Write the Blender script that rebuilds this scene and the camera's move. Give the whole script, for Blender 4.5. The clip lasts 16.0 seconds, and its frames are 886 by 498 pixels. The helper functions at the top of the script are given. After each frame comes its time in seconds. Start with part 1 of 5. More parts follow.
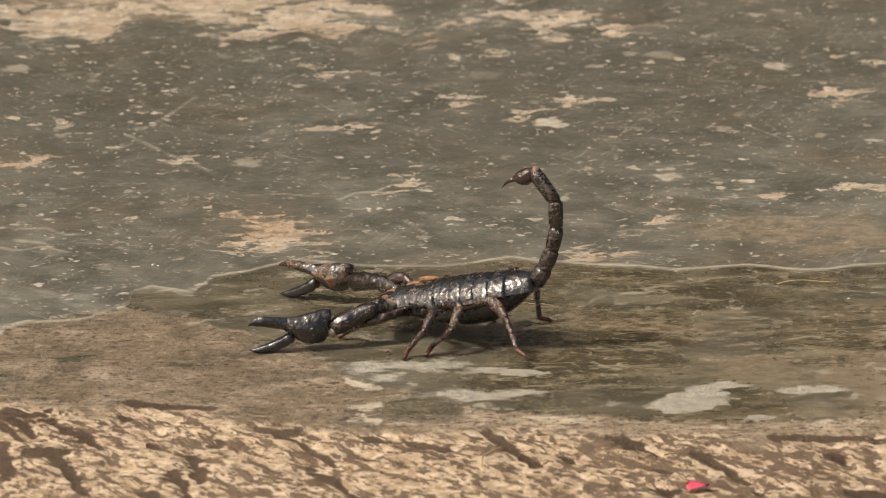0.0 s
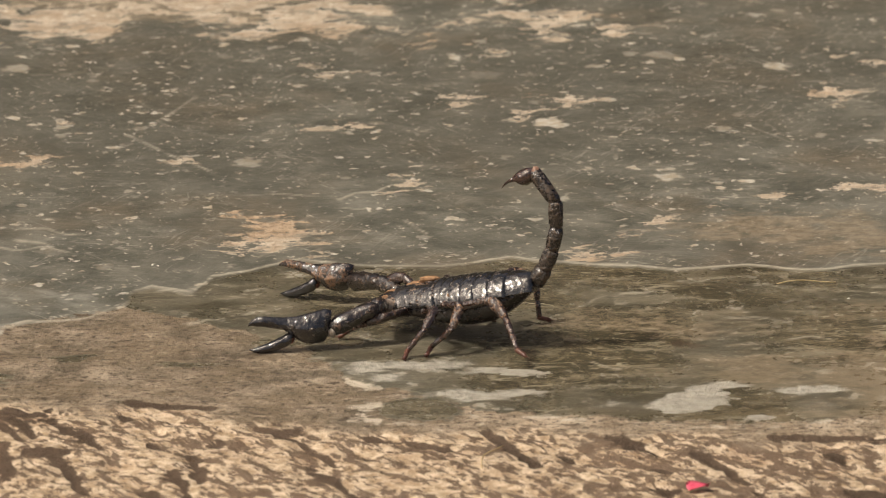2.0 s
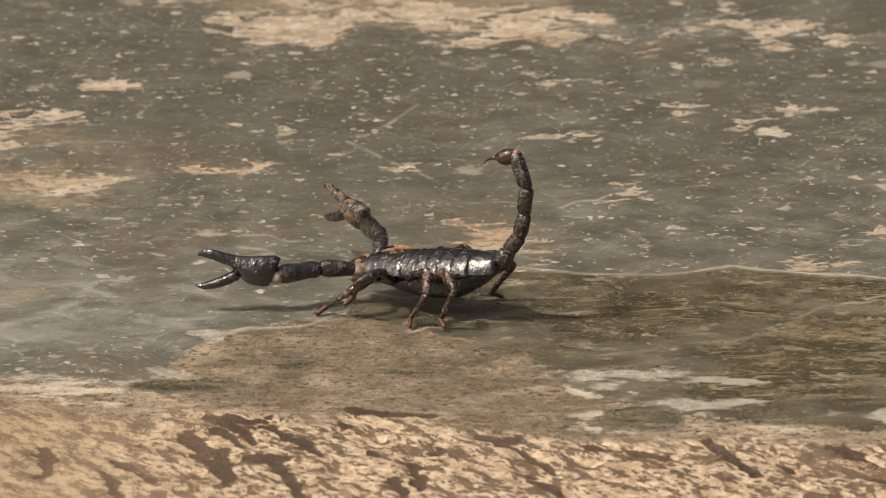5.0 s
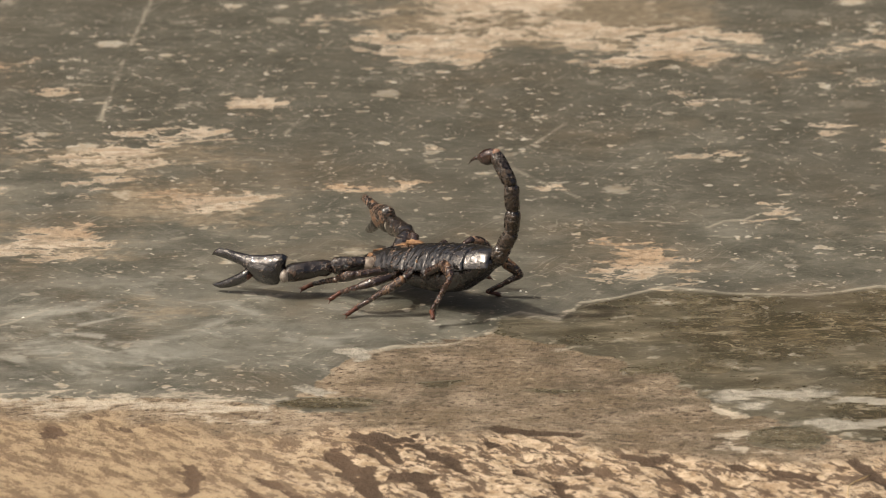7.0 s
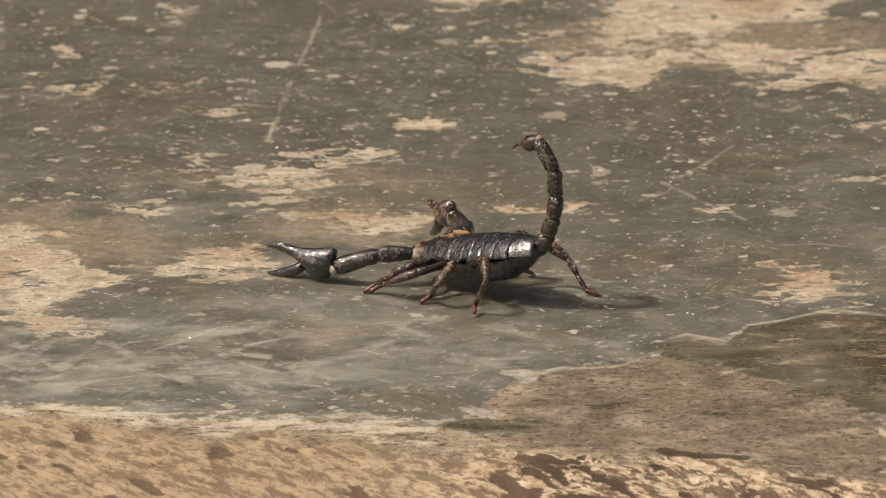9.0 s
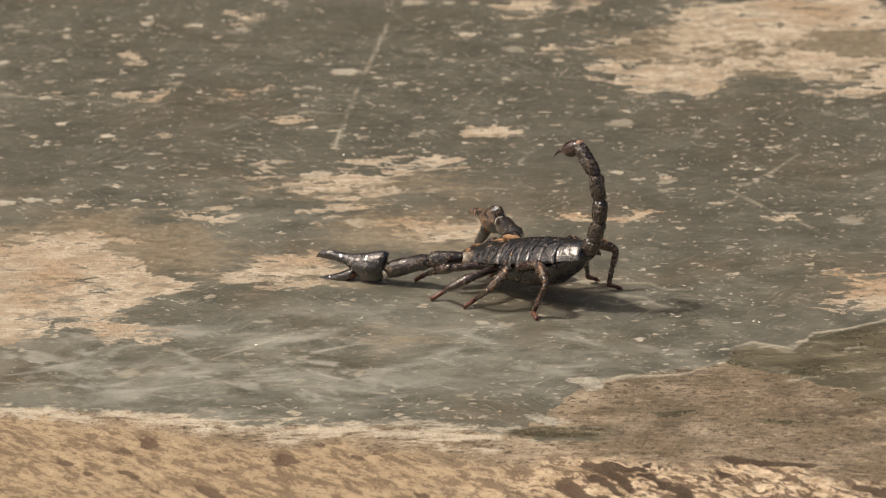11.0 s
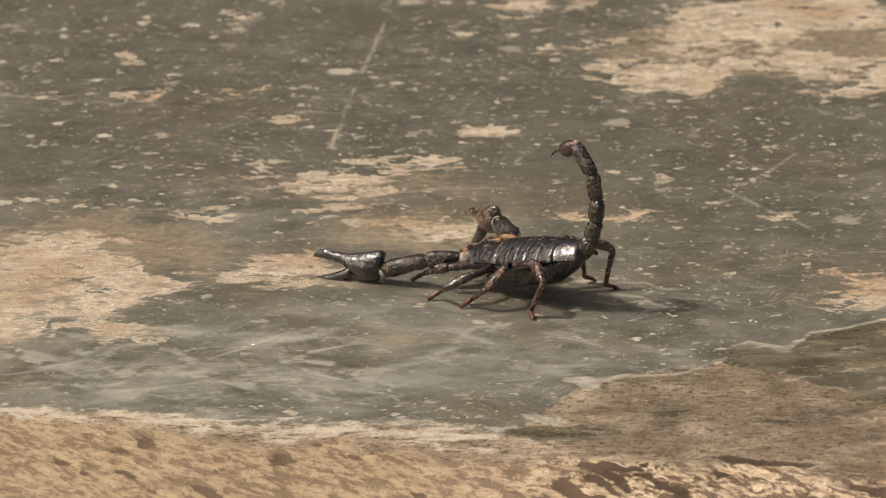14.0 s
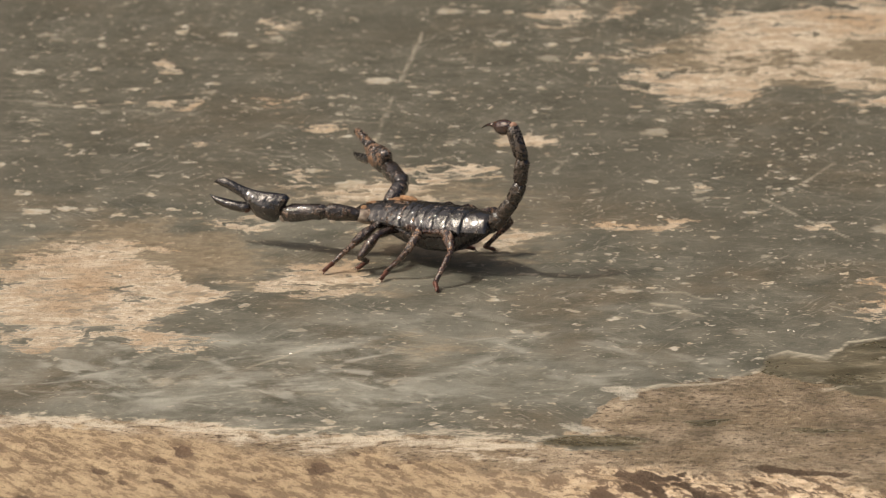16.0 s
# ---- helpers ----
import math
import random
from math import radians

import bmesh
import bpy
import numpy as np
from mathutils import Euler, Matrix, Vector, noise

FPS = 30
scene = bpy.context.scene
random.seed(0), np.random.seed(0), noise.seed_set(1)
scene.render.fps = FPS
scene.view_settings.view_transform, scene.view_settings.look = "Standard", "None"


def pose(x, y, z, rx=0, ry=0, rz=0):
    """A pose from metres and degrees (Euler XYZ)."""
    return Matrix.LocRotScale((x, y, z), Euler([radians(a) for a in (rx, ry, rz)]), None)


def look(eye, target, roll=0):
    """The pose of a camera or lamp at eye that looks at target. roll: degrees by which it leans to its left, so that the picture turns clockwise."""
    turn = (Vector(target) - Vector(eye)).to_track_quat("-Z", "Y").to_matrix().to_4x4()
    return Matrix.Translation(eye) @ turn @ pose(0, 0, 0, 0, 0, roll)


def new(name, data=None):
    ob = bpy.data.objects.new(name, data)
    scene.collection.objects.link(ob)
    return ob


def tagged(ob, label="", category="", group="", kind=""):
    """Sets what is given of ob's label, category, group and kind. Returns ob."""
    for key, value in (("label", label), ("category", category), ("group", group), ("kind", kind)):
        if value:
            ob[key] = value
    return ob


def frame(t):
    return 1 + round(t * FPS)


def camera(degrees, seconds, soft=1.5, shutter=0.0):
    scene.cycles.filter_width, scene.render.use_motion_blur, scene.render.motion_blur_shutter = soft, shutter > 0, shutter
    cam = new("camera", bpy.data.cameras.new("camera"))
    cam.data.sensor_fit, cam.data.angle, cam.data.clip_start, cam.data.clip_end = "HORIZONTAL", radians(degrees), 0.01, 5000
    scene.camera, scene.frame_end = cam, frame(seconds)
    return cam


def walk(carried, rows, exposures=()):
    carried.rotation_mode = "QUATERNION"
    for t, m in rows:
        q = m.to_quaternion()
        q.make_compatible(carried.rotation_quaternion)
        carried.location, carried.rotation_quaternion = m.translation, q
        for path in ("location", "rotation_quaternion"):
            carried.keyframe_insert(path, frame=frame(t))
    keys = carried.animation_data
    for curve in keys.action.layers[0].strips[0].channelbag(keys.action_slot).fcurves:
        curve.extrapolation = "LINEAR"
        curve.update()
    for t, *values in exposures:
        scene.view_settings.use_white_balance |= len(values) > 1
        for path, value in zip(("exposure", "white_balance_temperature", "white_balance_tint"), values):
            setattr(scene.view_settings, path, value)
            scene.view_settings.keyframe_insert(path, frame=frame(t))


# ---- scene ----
cam = camera(5.0, 16.0, soft=1.05)
cam.data.dof.use_dof, cam.data.dof.focus_distance, cam.data.dof.aperture_fstop = True, 3.34, 40.0
EYE = (0.0, -3.2568, 0.9339)
# seconds, yaw, pitch, lean of the tripod head
ROWS = [
    (0.0, 0.0, -16.0, 0.0), (2.4, 0.0, -16.0, 0.0), (3.0, 0.005, -16.0, 0.0), (3.5, 0.045, -15.995, 0.002),
    (4.0, 0.452, -15.985, 0.017), (4.5, 0.928, -15.976, 0.035), (5.0, 1.3, -15.953, 0.049), (5.2, 1.427, -15.946, 0.054),
    (7.3, 2.304, -15.824, 0.087), (7.5, 2.414, -15.81, 0.091), (8.0, 2.703, -15.783, 0.102), (8.5, 2.95, -15.758, 0.112),
    (9.0, 3.142, -15.722, 0.119), (9.5, 3.289, -15.698, 0.125), (10.0, 3.441, -15.683, 0.13), (10.2, 3.494, -15.685, 0.132),
    (12.5, 3.545, -15.664, 0.134), (13.0, 3.53, -15.672, 0.134), (13.5, 3.519, -15.679, 0.133), (14.0, 3.512, -15.681, 0.133),
    (14.5, 3.501, -15.676, 0.133), (15.0, 3.51, -15.68, 0.133), (15.5, 3.556, -15.654, 0.135), (16.0, 3.734, -15.628, 0.141),
]
walk(cam, [(t, pose(*EYE, 90 + pitch, 0, yaw) @ pose(0, 0, 0, 0, 0, -roll)) for t, yaw, pitch, roll in ROWS], exposures=[(0.0, -0.01, 6600, 9), (16.0, -0.01, 6600, 9)])

# ---- daylight: hazy sun from beside the animal, open sky ----
SUN_EL, SUN_AZ = 55.0, -111.0
world = bpy.data.worlds.new("world")
scene.world = world
world.use_nodes = True
sky = world.node_tree.nodes.new("ShaderNodeTexSky")
sky.sky_type, sky.sun_disc = "NISHITA", False
sky.sun_elevation, sky.sun_rotation = radians(SUN_EL), radians(SUN_AZ)
sky.air_density, sky.dust_density, sky.ozone_density = 0.6, 8.0, 0.3
background = world.node_tree.nodes["Background"]
background.inputs["Strength"].default_value = 0.135
haze = world.node_tree.nodes.new("ShaderNodeMix")
haze.data_type, haze.blend_type = "RGBA", "MULTIPLY"
haze.inputs[0].default_value, haze.inputs[7].default_value = 1.0, (1.0, 0.96, 0.88, 1)
world.node_tree.links.new(sky.outputs[0], haze.inputs[6])
world.node_tree.links.new(haze.outputs[2], background.inputs["Color"])
sun = new("sun", bpy.data.lights.new("sun", "SUN"))
sun.data.energy, sun.data.angle, sun.data.color = 2.6, radians(2.6), (1.0, 0.955, 0.885)
sun_way = Vector((math.sin(radians(SUN_AZ)) * math.cos(radians(SUN_EL)), math.cos(radians(SUN_AZ)) * math.cos(radians(SUN_EL)), math.sin(radians(SUN_EL))))
sun.matrix_world = look(sun_way * 8, (0, 0, 0))


# ---- material helpers ----
def material(name):
    m = bpy.data.materials.new(name)
    m.use_nodes = True
    tree = m.node_tree
    return m, tree, tree.nodes["Principled BSDF"]


def put(tree, socket, value):
    if isinstance(value, bpy.types.NodeSocket):
        tree.links.new(value, socket)
    elif isinstance(value, (tuple, list)) and len(value) == 3 and socket.type == "RGBA":
        socket.default_value = (*value, 1)
    else:
        socket.default_value = value


def calc(tree, op, a, b=0.0, c=0.0, clamp=False):
    n = tree.nodes.new("ShaderNodeMath")
    n.operation, n.use_clamp = op, clamp
    for i, v in enumerate((a, b, c)):
        put(tree, n.inputs[i], v)
    return n.outputs[0]


def ramp(tree, x, low, high, out_low=0.0, out_high=1.0):
    n = tree.nodes.new("ShaderNodeMapRange")
    n.interpolation_type = "SMOOTHSTEP"
    for i, v in enumerate((x, low, high, out_low, out_high)):
        put(tree, n.inputs[i], v)
    return n.outputs[0]


def blend(tree, fac, a, b):
    n = tree.nodes.new("ShaderNodeMix")
    n.data_type = "RGBA"
    put(tree, n.inputs[0], fac), put(tree, n.inputs[6], a), put(tree, n.inputs[7], b)
    return n.outputs[2]


def grain(tree, where, scale, detail=4.0, rough=0.6, warp=0.0):
    n = tree.nodes.new("ShaderNodeTexNoise")
    put(tree, n.inputs["Vector"], where)
    for key, v in (("Scale", scale), ("Detail", detail), ("Roughness", rough), ("Distortion", warp)):
        n.inputs[key].default_value = v
    return n.outputs[0]


def cells(tree, where, scale, feature="F1", randomness=1.0):
    n = tree.nodes.new("ShaderNodeTexVoronoi")
    n.feature = feature
    put(tree, n.inputs["Vector"], where)
    n.inputs["Scale"].default_value, n.inputs["Randomness"].default_value = scale, randomness
    return n


def attribute(tree, name):
    n = tree.nodes.new("ShaderNodeAttribute")
    n.attribute_name = name
    return n.outputs["Fac"]


def coords(tree):
    return tree.nodes.new("ShaderNodeTexCoord").outputs["Object"]


def stretched(tree, where, turn, scale):
    n = tree.nodes.new("ShaderNodeMapping")
    put(tree, n.inputs["Vector"], where)
    n.inputs["Rotation"].default_value = (0, 0, radians(turn))
    n.inputs["Scale"].default_value = scale
    return n.outputs[0]


def slanted(tree, where, turn, length, width=1.0):
    """Coordinates in which patterns run long at that angle to x."""
    n = tree.nodes.new("ShaderNodeMapping")
    n.vector_type = "TEXTURE"
    put(tree, n.inputs["Vector"], where)
    n.inputs["Rotation"].default_value = (0, 0, radians(turn))
    n.inputs["Scale"].default_value = (length, width, 1.0)
    return n.outputs[0]


def threads(tree, where, turn, length, scale, fine, warp=0.0):
    """Thin lines along that angle, broken up."""
    n = grain(tree, slanted(tree, where, turn, length), scale, 2, 0.5, warp)
    return ramp(tree, calc(tree, "ABSOLUTE", calc(tree, "SUBTRACT", n, 0.5)), 0.0, fine, 1.0, 0.0)


def relief(tree, height, distance, strength=1.0, below=None):
    n = tree.nodes.new("ShaderNodeBump")
    put(tree, n.inputs["Height"], height)
    n.inputs["Distance"].default_value, n.inputs["Strength"].default_value = distance, strength
    if below is not None:
        put(tree, n.inputs["Normal"], below)
    return n.outputs[0]


def floor_material():
    m, tree, bsdf = material("worn_cement")
    at = coords(tree)
    fine = grain(tree, at, 900, 3, 0.65)
    mid = grain(tree, at, 260, 5, 0.62)
    wide = grain(tree, at, 45, 4, 0.6)
    broad = grain(tree, at, 14, 3, 0.5)
    # edges of the worn places
    fingers = grain(tree, slanted(tree, at, 8, 2.2), 130, 5, 0.68, 0.4)
    jag = calc(tree, "ADD", calc(tree, "MULTIPLY", calc(tree, "SUBTRACT", mid, 0.5), 0.024), calc(tree, "MULTIPLY", calc(tree, "SUBTRACT", fingers, 0.5), 0.046))
    bare = ramp(tree, calc(tree, "ADD", attribute(tree, "bare"), jag), -0.0007, 0.0009)
    holes = ramp(tree, grain(tree, slanted(tree, at, 5, 1.5), 150, 6, 0.72, 0.5), 0.52, 0.60)
    bare = calc(tree, "MULTIPLY", bare, calc(tree, "SUBTRACT", 1.0, calc(tree, "MULTIPLY", holes, 0.62)))
    pale = ramp(tree, calc(tree, "ADD", attribute(tree, "pale"), calc(tree, "MULTIPLY", jag, 0.22)), -0.0008, 0.0016)
    earth = ramp(tree, calc(tree, "ADD", attribute(tree, "earth"), calc(tree, "MULTIPLY", jag, 0.28)), -0.0008, 0.0010)
    strip = attribute(tree, "strip")
    groove = attribute(tree, "groove")
    film = attribute(tree, "film")
    rim = attribute(tree, "rim")
    scuff = attribute(tree, "scuff")
    # grey skim coat: mottled, brown in places, rubbed white where it is scuffed, with fine scratches
    coat = blend(tree, ramp(tree, wide, 0.32, 0.68), (0.070, 0.068, 0.052), (0.146, 0.138, 0.108))
    mottle = grain(tree, at, 85, 5, 0.7, 0.3)
    coat = blend(tree, ramp(tree, mottle, 0.50, 0.66, 0.0, 0.55), coat, (0.066, 0.064, 0.050))
    coat = blend(tree, ramp(tree, broad, 0.47, 0.66, 0.0, 0.8), coat, blend(tree, ramp(tree, mottle, 0.4, 0.6), (0.128, 0.105, 0.072), (0.082, 0.070, 0.048)))
    # coat goes darker where this mask is low
    coat = blend(tree, ramp(tree, scuff, 0.0, 0.34, 0.55, 0.0), coat, (0.072, 0.067, 0.050))
    haze = ramp(tree, grain(tree, slanted(tree, at, 15, 1.5), 34, 6, 0.68, 0.9), 0.40, 0.66, 0.0, 0.66)
    coat = blend(tree, calc(tree, "MULTIPLY", haze, ramp(tree, scuff, 0.30, 1.1), 0, True), coat, (0.275, 0.270, 0.228))
    wisp = calc(tree, "MULTIPLY", threads(tree, at, 24, 2.4, 30, 0.07, 0.6), ramp(tree, grain(tree, at, 48, 4, 0.6), 0.44, 0.62))
    wisp = calc(tree, "MAXIMUM", wisp, calc(tree, "MULTIPLY", threads(tree, at, -38, 2.6, 40, 0.06, 0.5), ramp(tree, grain(tree, at, 62, 4, 0.6), 0.48, 0.62)))
    coat = blend(tree, calc(tree, "MULTIPLY", wisp, ramp(tree, scuff, 0.25, 1.15, 0.06, 0.58), 0, True), coat, (0.40, 0.39, 0.335))
    hair = calc(tree, "MULTIPLY", threads(tree, at, 62, 9.0, 150, 0.010), ramp(tree, grain(tree, at, 26, 3, 0.6), 0.47, 0.62))
    hair = calc(tree, "MAXIMUM", hair, calc(tree, "MULTIPLY", threads(tree, at, -55, 10.0, 170, 0.010), ramp(tree, grain(tree, at, 31, 3, 0.6), 0.50, 0.62)))
    hair = calc(tree, "MAXIMUM", hair, calc(tree, "MULTIPLY", threads(tree, at, -8, 9.0, 130, 0.012), ramp(tree, grain(tree, at, 22, 3, 0.6), 0.50, 0.64)))
    coat = blend(tree, calc(tree, "MULTIPLY", hair, 0.45), coat, (0.36, 0.335, 0.27))
    coat = blend(tree, calc(tree, "MULTIPLY", film, 0.95, 0, True), coat, blend(tree, ramp(tree, wide, 0.35, 0.7), (0.062, 0.052, 0.028), (0.128, 0.101, 0.057)))
    scum = ramp(tree, grain(tree, stretched(tree, at, 8, (1.0, 0.8, 1.0)), 75, 6, 0.7, 0.6), 0.54, 0.66, 0.0, 0.6)
    coat = blend(tree, calc(tree, "MULTIPLY", scum, film), coat, (0.215, 0.178, 0.112))
    drift = grain(tree, slanted(tree, at, 3, 3.0), 120, 6, 0.72, 0.5)
    coat = blend(tree, calc(tree, "MULTIPLY", ramp(tree, drift, 0.51, 0.58, 0.0, 0.85), film, 0, True), coat, (0.046, 0.038, 0.022))
    coat = blend(tree, calc(tree, "MULTIPLY", ramp(tree, drift, 0.45, 0.38, 0.0, 0.75), film, 0, True), coat, (0.25, 0.215, 0.150))
    specks = grain(tree, at, 330, 4, 0.7)
    coat = blend(tree, calc(tree, "MULTIPLY", ramp(tree, specks, 0.55, 0.64, 0.0, 0.35), film), coat, (0.055, 0.044, 0.026))
    coat = blend(tree, calc(tree, "MULTIPLY", ramp(tree, specks, 0.42, 0.35, 0.0, 0.55), film), coat, (0.27, 0.235, 0.165))
    # ripples in the film: dark streaks, then highlight arcs, painted into its colour
    ripple = grain(tree, stretched(tree, at, 4, (0.5, 1.0, 1.0)), 110, 5, 0.7)
    coat = blend(tree, calc(tree, "MULTIPLY", ramp(tree, ripple, 0.50, 0.60, 0.0, 0.5), film), coat, (0.052, 0.044, 0.026))
    swirl = grain(tree, slanted(tree, at, 3, 2.6), 75, 2, 0.5, 0.3)
    glint_arcs = ramp(tree, calc(tree, "ABSOLUTE", calc(tree, "SUBTRACT", swirl, 0.5)), 0.004, 0.012, 1.0, 0.0)
    glint_arcs = calc(tree, "MULTIPLY", glint_arcs, ramp(tree, grain(tree, at, 40, 3, 0.6), 0.50, 0.60, 0.0, 0.8))
    swirl = grain(tree, slanted(tree, at, -2, 3.4), 120, 2, 0.5, 0.2)
    more = ramp(tree, calc(tree, "ABSOLUTE", calc(tree, "SUBTRACT", swirl, 0.52)), 0.003, 0.012, 1.0, 0.0)
    glint_arcs = calc(tree, "MAXIMUM", glint_arcs, calc(tree, "MULTIPLY", more, ramp(tree, grain(tree, at, 55, 3, 0.6), 0.52, 0.62, 0.0, 0.7)))
    coat = blend(tree, calc(tree, "MULTIPLY", glint_arcs, film, 0, True), coat, (0.31, 0.27, 0.19))
    # flecks where the coat has chipped
    warped = tree.nodes.new("ShaderNodeVectorMath")
    warped.operation = "ADD"
    shift = tree.nodes.new("ShaderNodeTexNoise")
    put(tree, shift.inputs["Vector"], at)
    shift.inputs["Scale"].default_value, shift.inputs["Detail"].default_value = 220, 3
    scaled = tree.nodes.new("ShaderNodeVectorMath")
    scaled.operation = "SCALE"
    put(tree, scaled.inputs[0], shift.outputs["Color"])
    scaled.inputs["Scale"].default_value = 0.010
    put(tree, warped.inputs[0], at), put(tree, warped.inputs[1], scaled.outputs[0])
    fleck = 0.0
    for scale, reach, rare in ((48, 0.30, 0.60), (110, 0.34, 0.50), (230, 0.36, 0.45), (420, 0.36, 0.5)):
        spot = cells(tree, warped.outputs[0], scale)
        pick = tree.nodes.new("ShaderNodeSeparateColor")
        put(tree, pick.inputs[0], spot.outputs["Color"])
        size = ramp(tree, pick.outputs[0], rare, 1.0, 0.0, reach)
        here = calc(tree, "MULTIPLY", ramp(tree, calc(tree, "SUBTRACT", size, spot.outputs["Distance"]), -0.03, 0.09), ramp(tree, pick.outputs[1], 0.0, 1.0, 0.16, 0.95))
        fleck = calc(tree, "MAXIMUM", fleck, here)
    fleck = calc(tree, "MULTIPLY", fleck, calc(tree, "SUBTRACT", 1.0, calc(tree, "MAXIMUM", calc(tree, "MULTIPLY", film, 0.75), ramp(tree, scuff, 0.5, 1.2, 0.0, 0.55))))
    coat = blend(tree, fleck, coat, blend(tree, ramp(tree, mid, 0.4, 0.6), (0.38, 0.32, 0.23), (0.48, 0.45, 0.375)))
    # sandy base under the coat
    deep = ramp(tree, calc(tree, "ADD", attribute(tree, "bare"), jag), 0.001, 0.012)
    sand = blend(tree, ramp(tree, fingers, 0.36, 0.64), (0.52, 0.445, 0.345), (0.36, 0.298, 0.217))
    sand = blend(tree, calc(tree, "MULTIPLY", deep, ramp(tree, wide, 0.35, 0.6, 0.40, 0.92)), sand, blend(tree, mid, (0.235, 0.170, 0.108), (0.44, 0.345, 0.240)))
    sand = blend(tree, ramp(tree, mid, 0.56, 0.68, 0.0, 0.7), sand, (0.215, 0.165, 0.112))
    sand = blend(tree, ramp(tree, mid, 0.42, 0.32, 0.0, 0.8), sand, (0.60, 0.53, 0.42))
    sand = blend(tree, ramp(tree, broad, 0.5, 0.64), sand, blend(tree, ramp(tree, mid, 0.35, 0.65), (0.26, 0.185, 0.115), (0.41, 0.310, 0.208)))
    lime = blend(tree, ramp(tree, mid, 0.3, 0.65), (0.235, 0.215, 0.170), (0.38, 0.352, 0.288))
    # damp earth-coloured cement before the coat's edge
    clay = blend(tree, ramp(tree, wide, 0.34, 0.66), (0.215, 0.165, 0.108), (0.42, 0.340, 0.242))
    clay = blend(tree, ramp(tree, broad, 0.46, 0.66, 0.0, 0.75), clay, (0.185, 0.140, 0.088))
    streak = grain(tree, stretched(tree, at, -4, (1.0, 1.2, 1.0)), 150, 6, 0.78, 0.4)
    clay = blend(tree, ramp(tree, streak, 0.44, 0.34, 0.0, 0.7), clay, (0.52, 0.43, 0.31))
    chips = grain(tree, stretched(tree, at, -6, (1.0, 1.0, 1.0)), 420, 4, 0.66, 0.2)
    clay = blend(tree, ramp(tree, chips, 0.40, 0.33, 0.0, 0.65), clay, (0.56, 0.48, 0.37))
    clay = blend(tree, ramp(tree, streak, 0.55, 0.63, 0.0, 0.75), clay, (0.080, 0.054, 0.034))
    clay = blend(tree, ramp(tree, chips, 0.57, 0.64, 0.0, 0.8), clay, (0.070, 0.046, 0.030))
    clay = blend(tree, ramp(tree, fingers, 0.52, 0.64, 0.0, 0.6), clay, (0.120, 0.084, 0.052))
    clay = blend(tree, ramp(tree, fingers, 0.44, 0.34, 0.0, 0.5), clay, (0.46, 0.375, 0.270))
    soaked = calc(tree, "MULTIPLY", attribute(tree, "soaked"), ramp(tree, streak, 0.36, 0.6, 0.65, 1.0), 0, True)
    clay = blend(tree, soaked, clay, blend(tree, ramp(tree, wide, 0.4, 0.6), (0.136, 0.104, 0.064), (0.078, 0.060, 0.037)))
    clay = blend(tree, ramp(tree, chips, 0.545, 0.61, 0.0, 0.7), clay, (0.056, 0.037, 0.024))
    clay = blend(tree, ramp(tree, grain(tree, slanted(tree, at, -3, 2.6), 260, 5, 0.7, 0.3), 0.56, 0.64, 0.0, 0.6), clay, (0.070, 0.048, 0.031))
    clay = blend(tree, ramp(tree, streak, 0.42, 0.34, 0.0, 0.4), clay, (0.44, 0.36, 0.26))
    # coarse strip: yellow lumps, brown mud in the cuts
    lump = blend(tree, ramp(tree, mid, 0.32, 0.66), (0.32, 0.228, 0.134), (0.62, 0.500, 0.355))
    lump = blend(tree, ramp(tree, wide, 0.5, 0.7, 0.0, 0.5), lump, (0.30, 0.195, 0.11))
    blotch = grain(tree, slanted(tree, at, -58, 2.6), 190, 5, 0.68, 0.35)
    pits = grain(tree, slanted(tree, at, -50, 1.6), 330, 4, 0.62)
    ragged = calc(tree, "ADD", groove, calc(tree, "MULTIPLY", calc(tree, "SUBTRACT", blotch, 0.5), 2.2))
    mud = calc(tree, "MAXIMUM", ramp(tree, ragged, 0.38, 0.62), calc(tree, "MAXIMUM", ramp(tree, calc(tree, "ADD", blotch, attribute(tree, "muddy")), 0.515, 0.555), ramp(tree, calc(tree, "ADD", pits, attribute(tree, "muddy")), 0.545, 0.585)))
    calm = attribute(tree, "calm")
    lump = blend(tree, calm, lump, blend(tree, ramp(tree, blotch, 0.38, 0.62), (0.40, 0.305, 0.190), (0.25, 0.180, 0.108)))
    lump = blend(tree, calc(tree, "MULTIPLY", mud, ramp(tree, calm, 0, 1, 0.9, 0.50)), lump, blend(tree, fine, (0.066, 0.041, 0.026), (0.150, 0.098, 0.062)))
    ground = blend(tree, strip, clay, lump)
    cuts = calc(tree, "MULTIPLY", ramp(tree, ragged, 0.40, 0.60), ramp(tree, groove, 0.02, 0.25))
    ground = blend(tree, calc(tree, "MULTIPLY", cuts, 0.85), ground, (0.105, 0.068, 0.042))
    stain = calc(tree, "MULTIPLY", ramp(tree, calc(tree, "ADD", attribute(tree, "stain"), calc(tree, "MULTIPLY", jag, 1.3)), -0.010, 0.010), 0.55)
    coat = blend(tree, stain, coat, blend(tree, ramp(tree, mid, 0.35, 0.65), (0.17, 0.125, 0.075), (0.33, 0.265, 0.180)))
    colour = blend(tree, bare, coat, sand)
    colour = blend(tree, earth, colour, ground)
    colour = blend(tree, pale, colour, lime)
    edge = calc(tree, "MULTIPLY", ramp(tree, calc(tree, "ADD", attribute(tree, "lip"), calc(tree, "MULTIPLY", jag, 0.6)), 0.0, 0.0050, 1.0, 0.0), ramp(tree, wide, 0.3, 0.55, 0.35, 0.95))
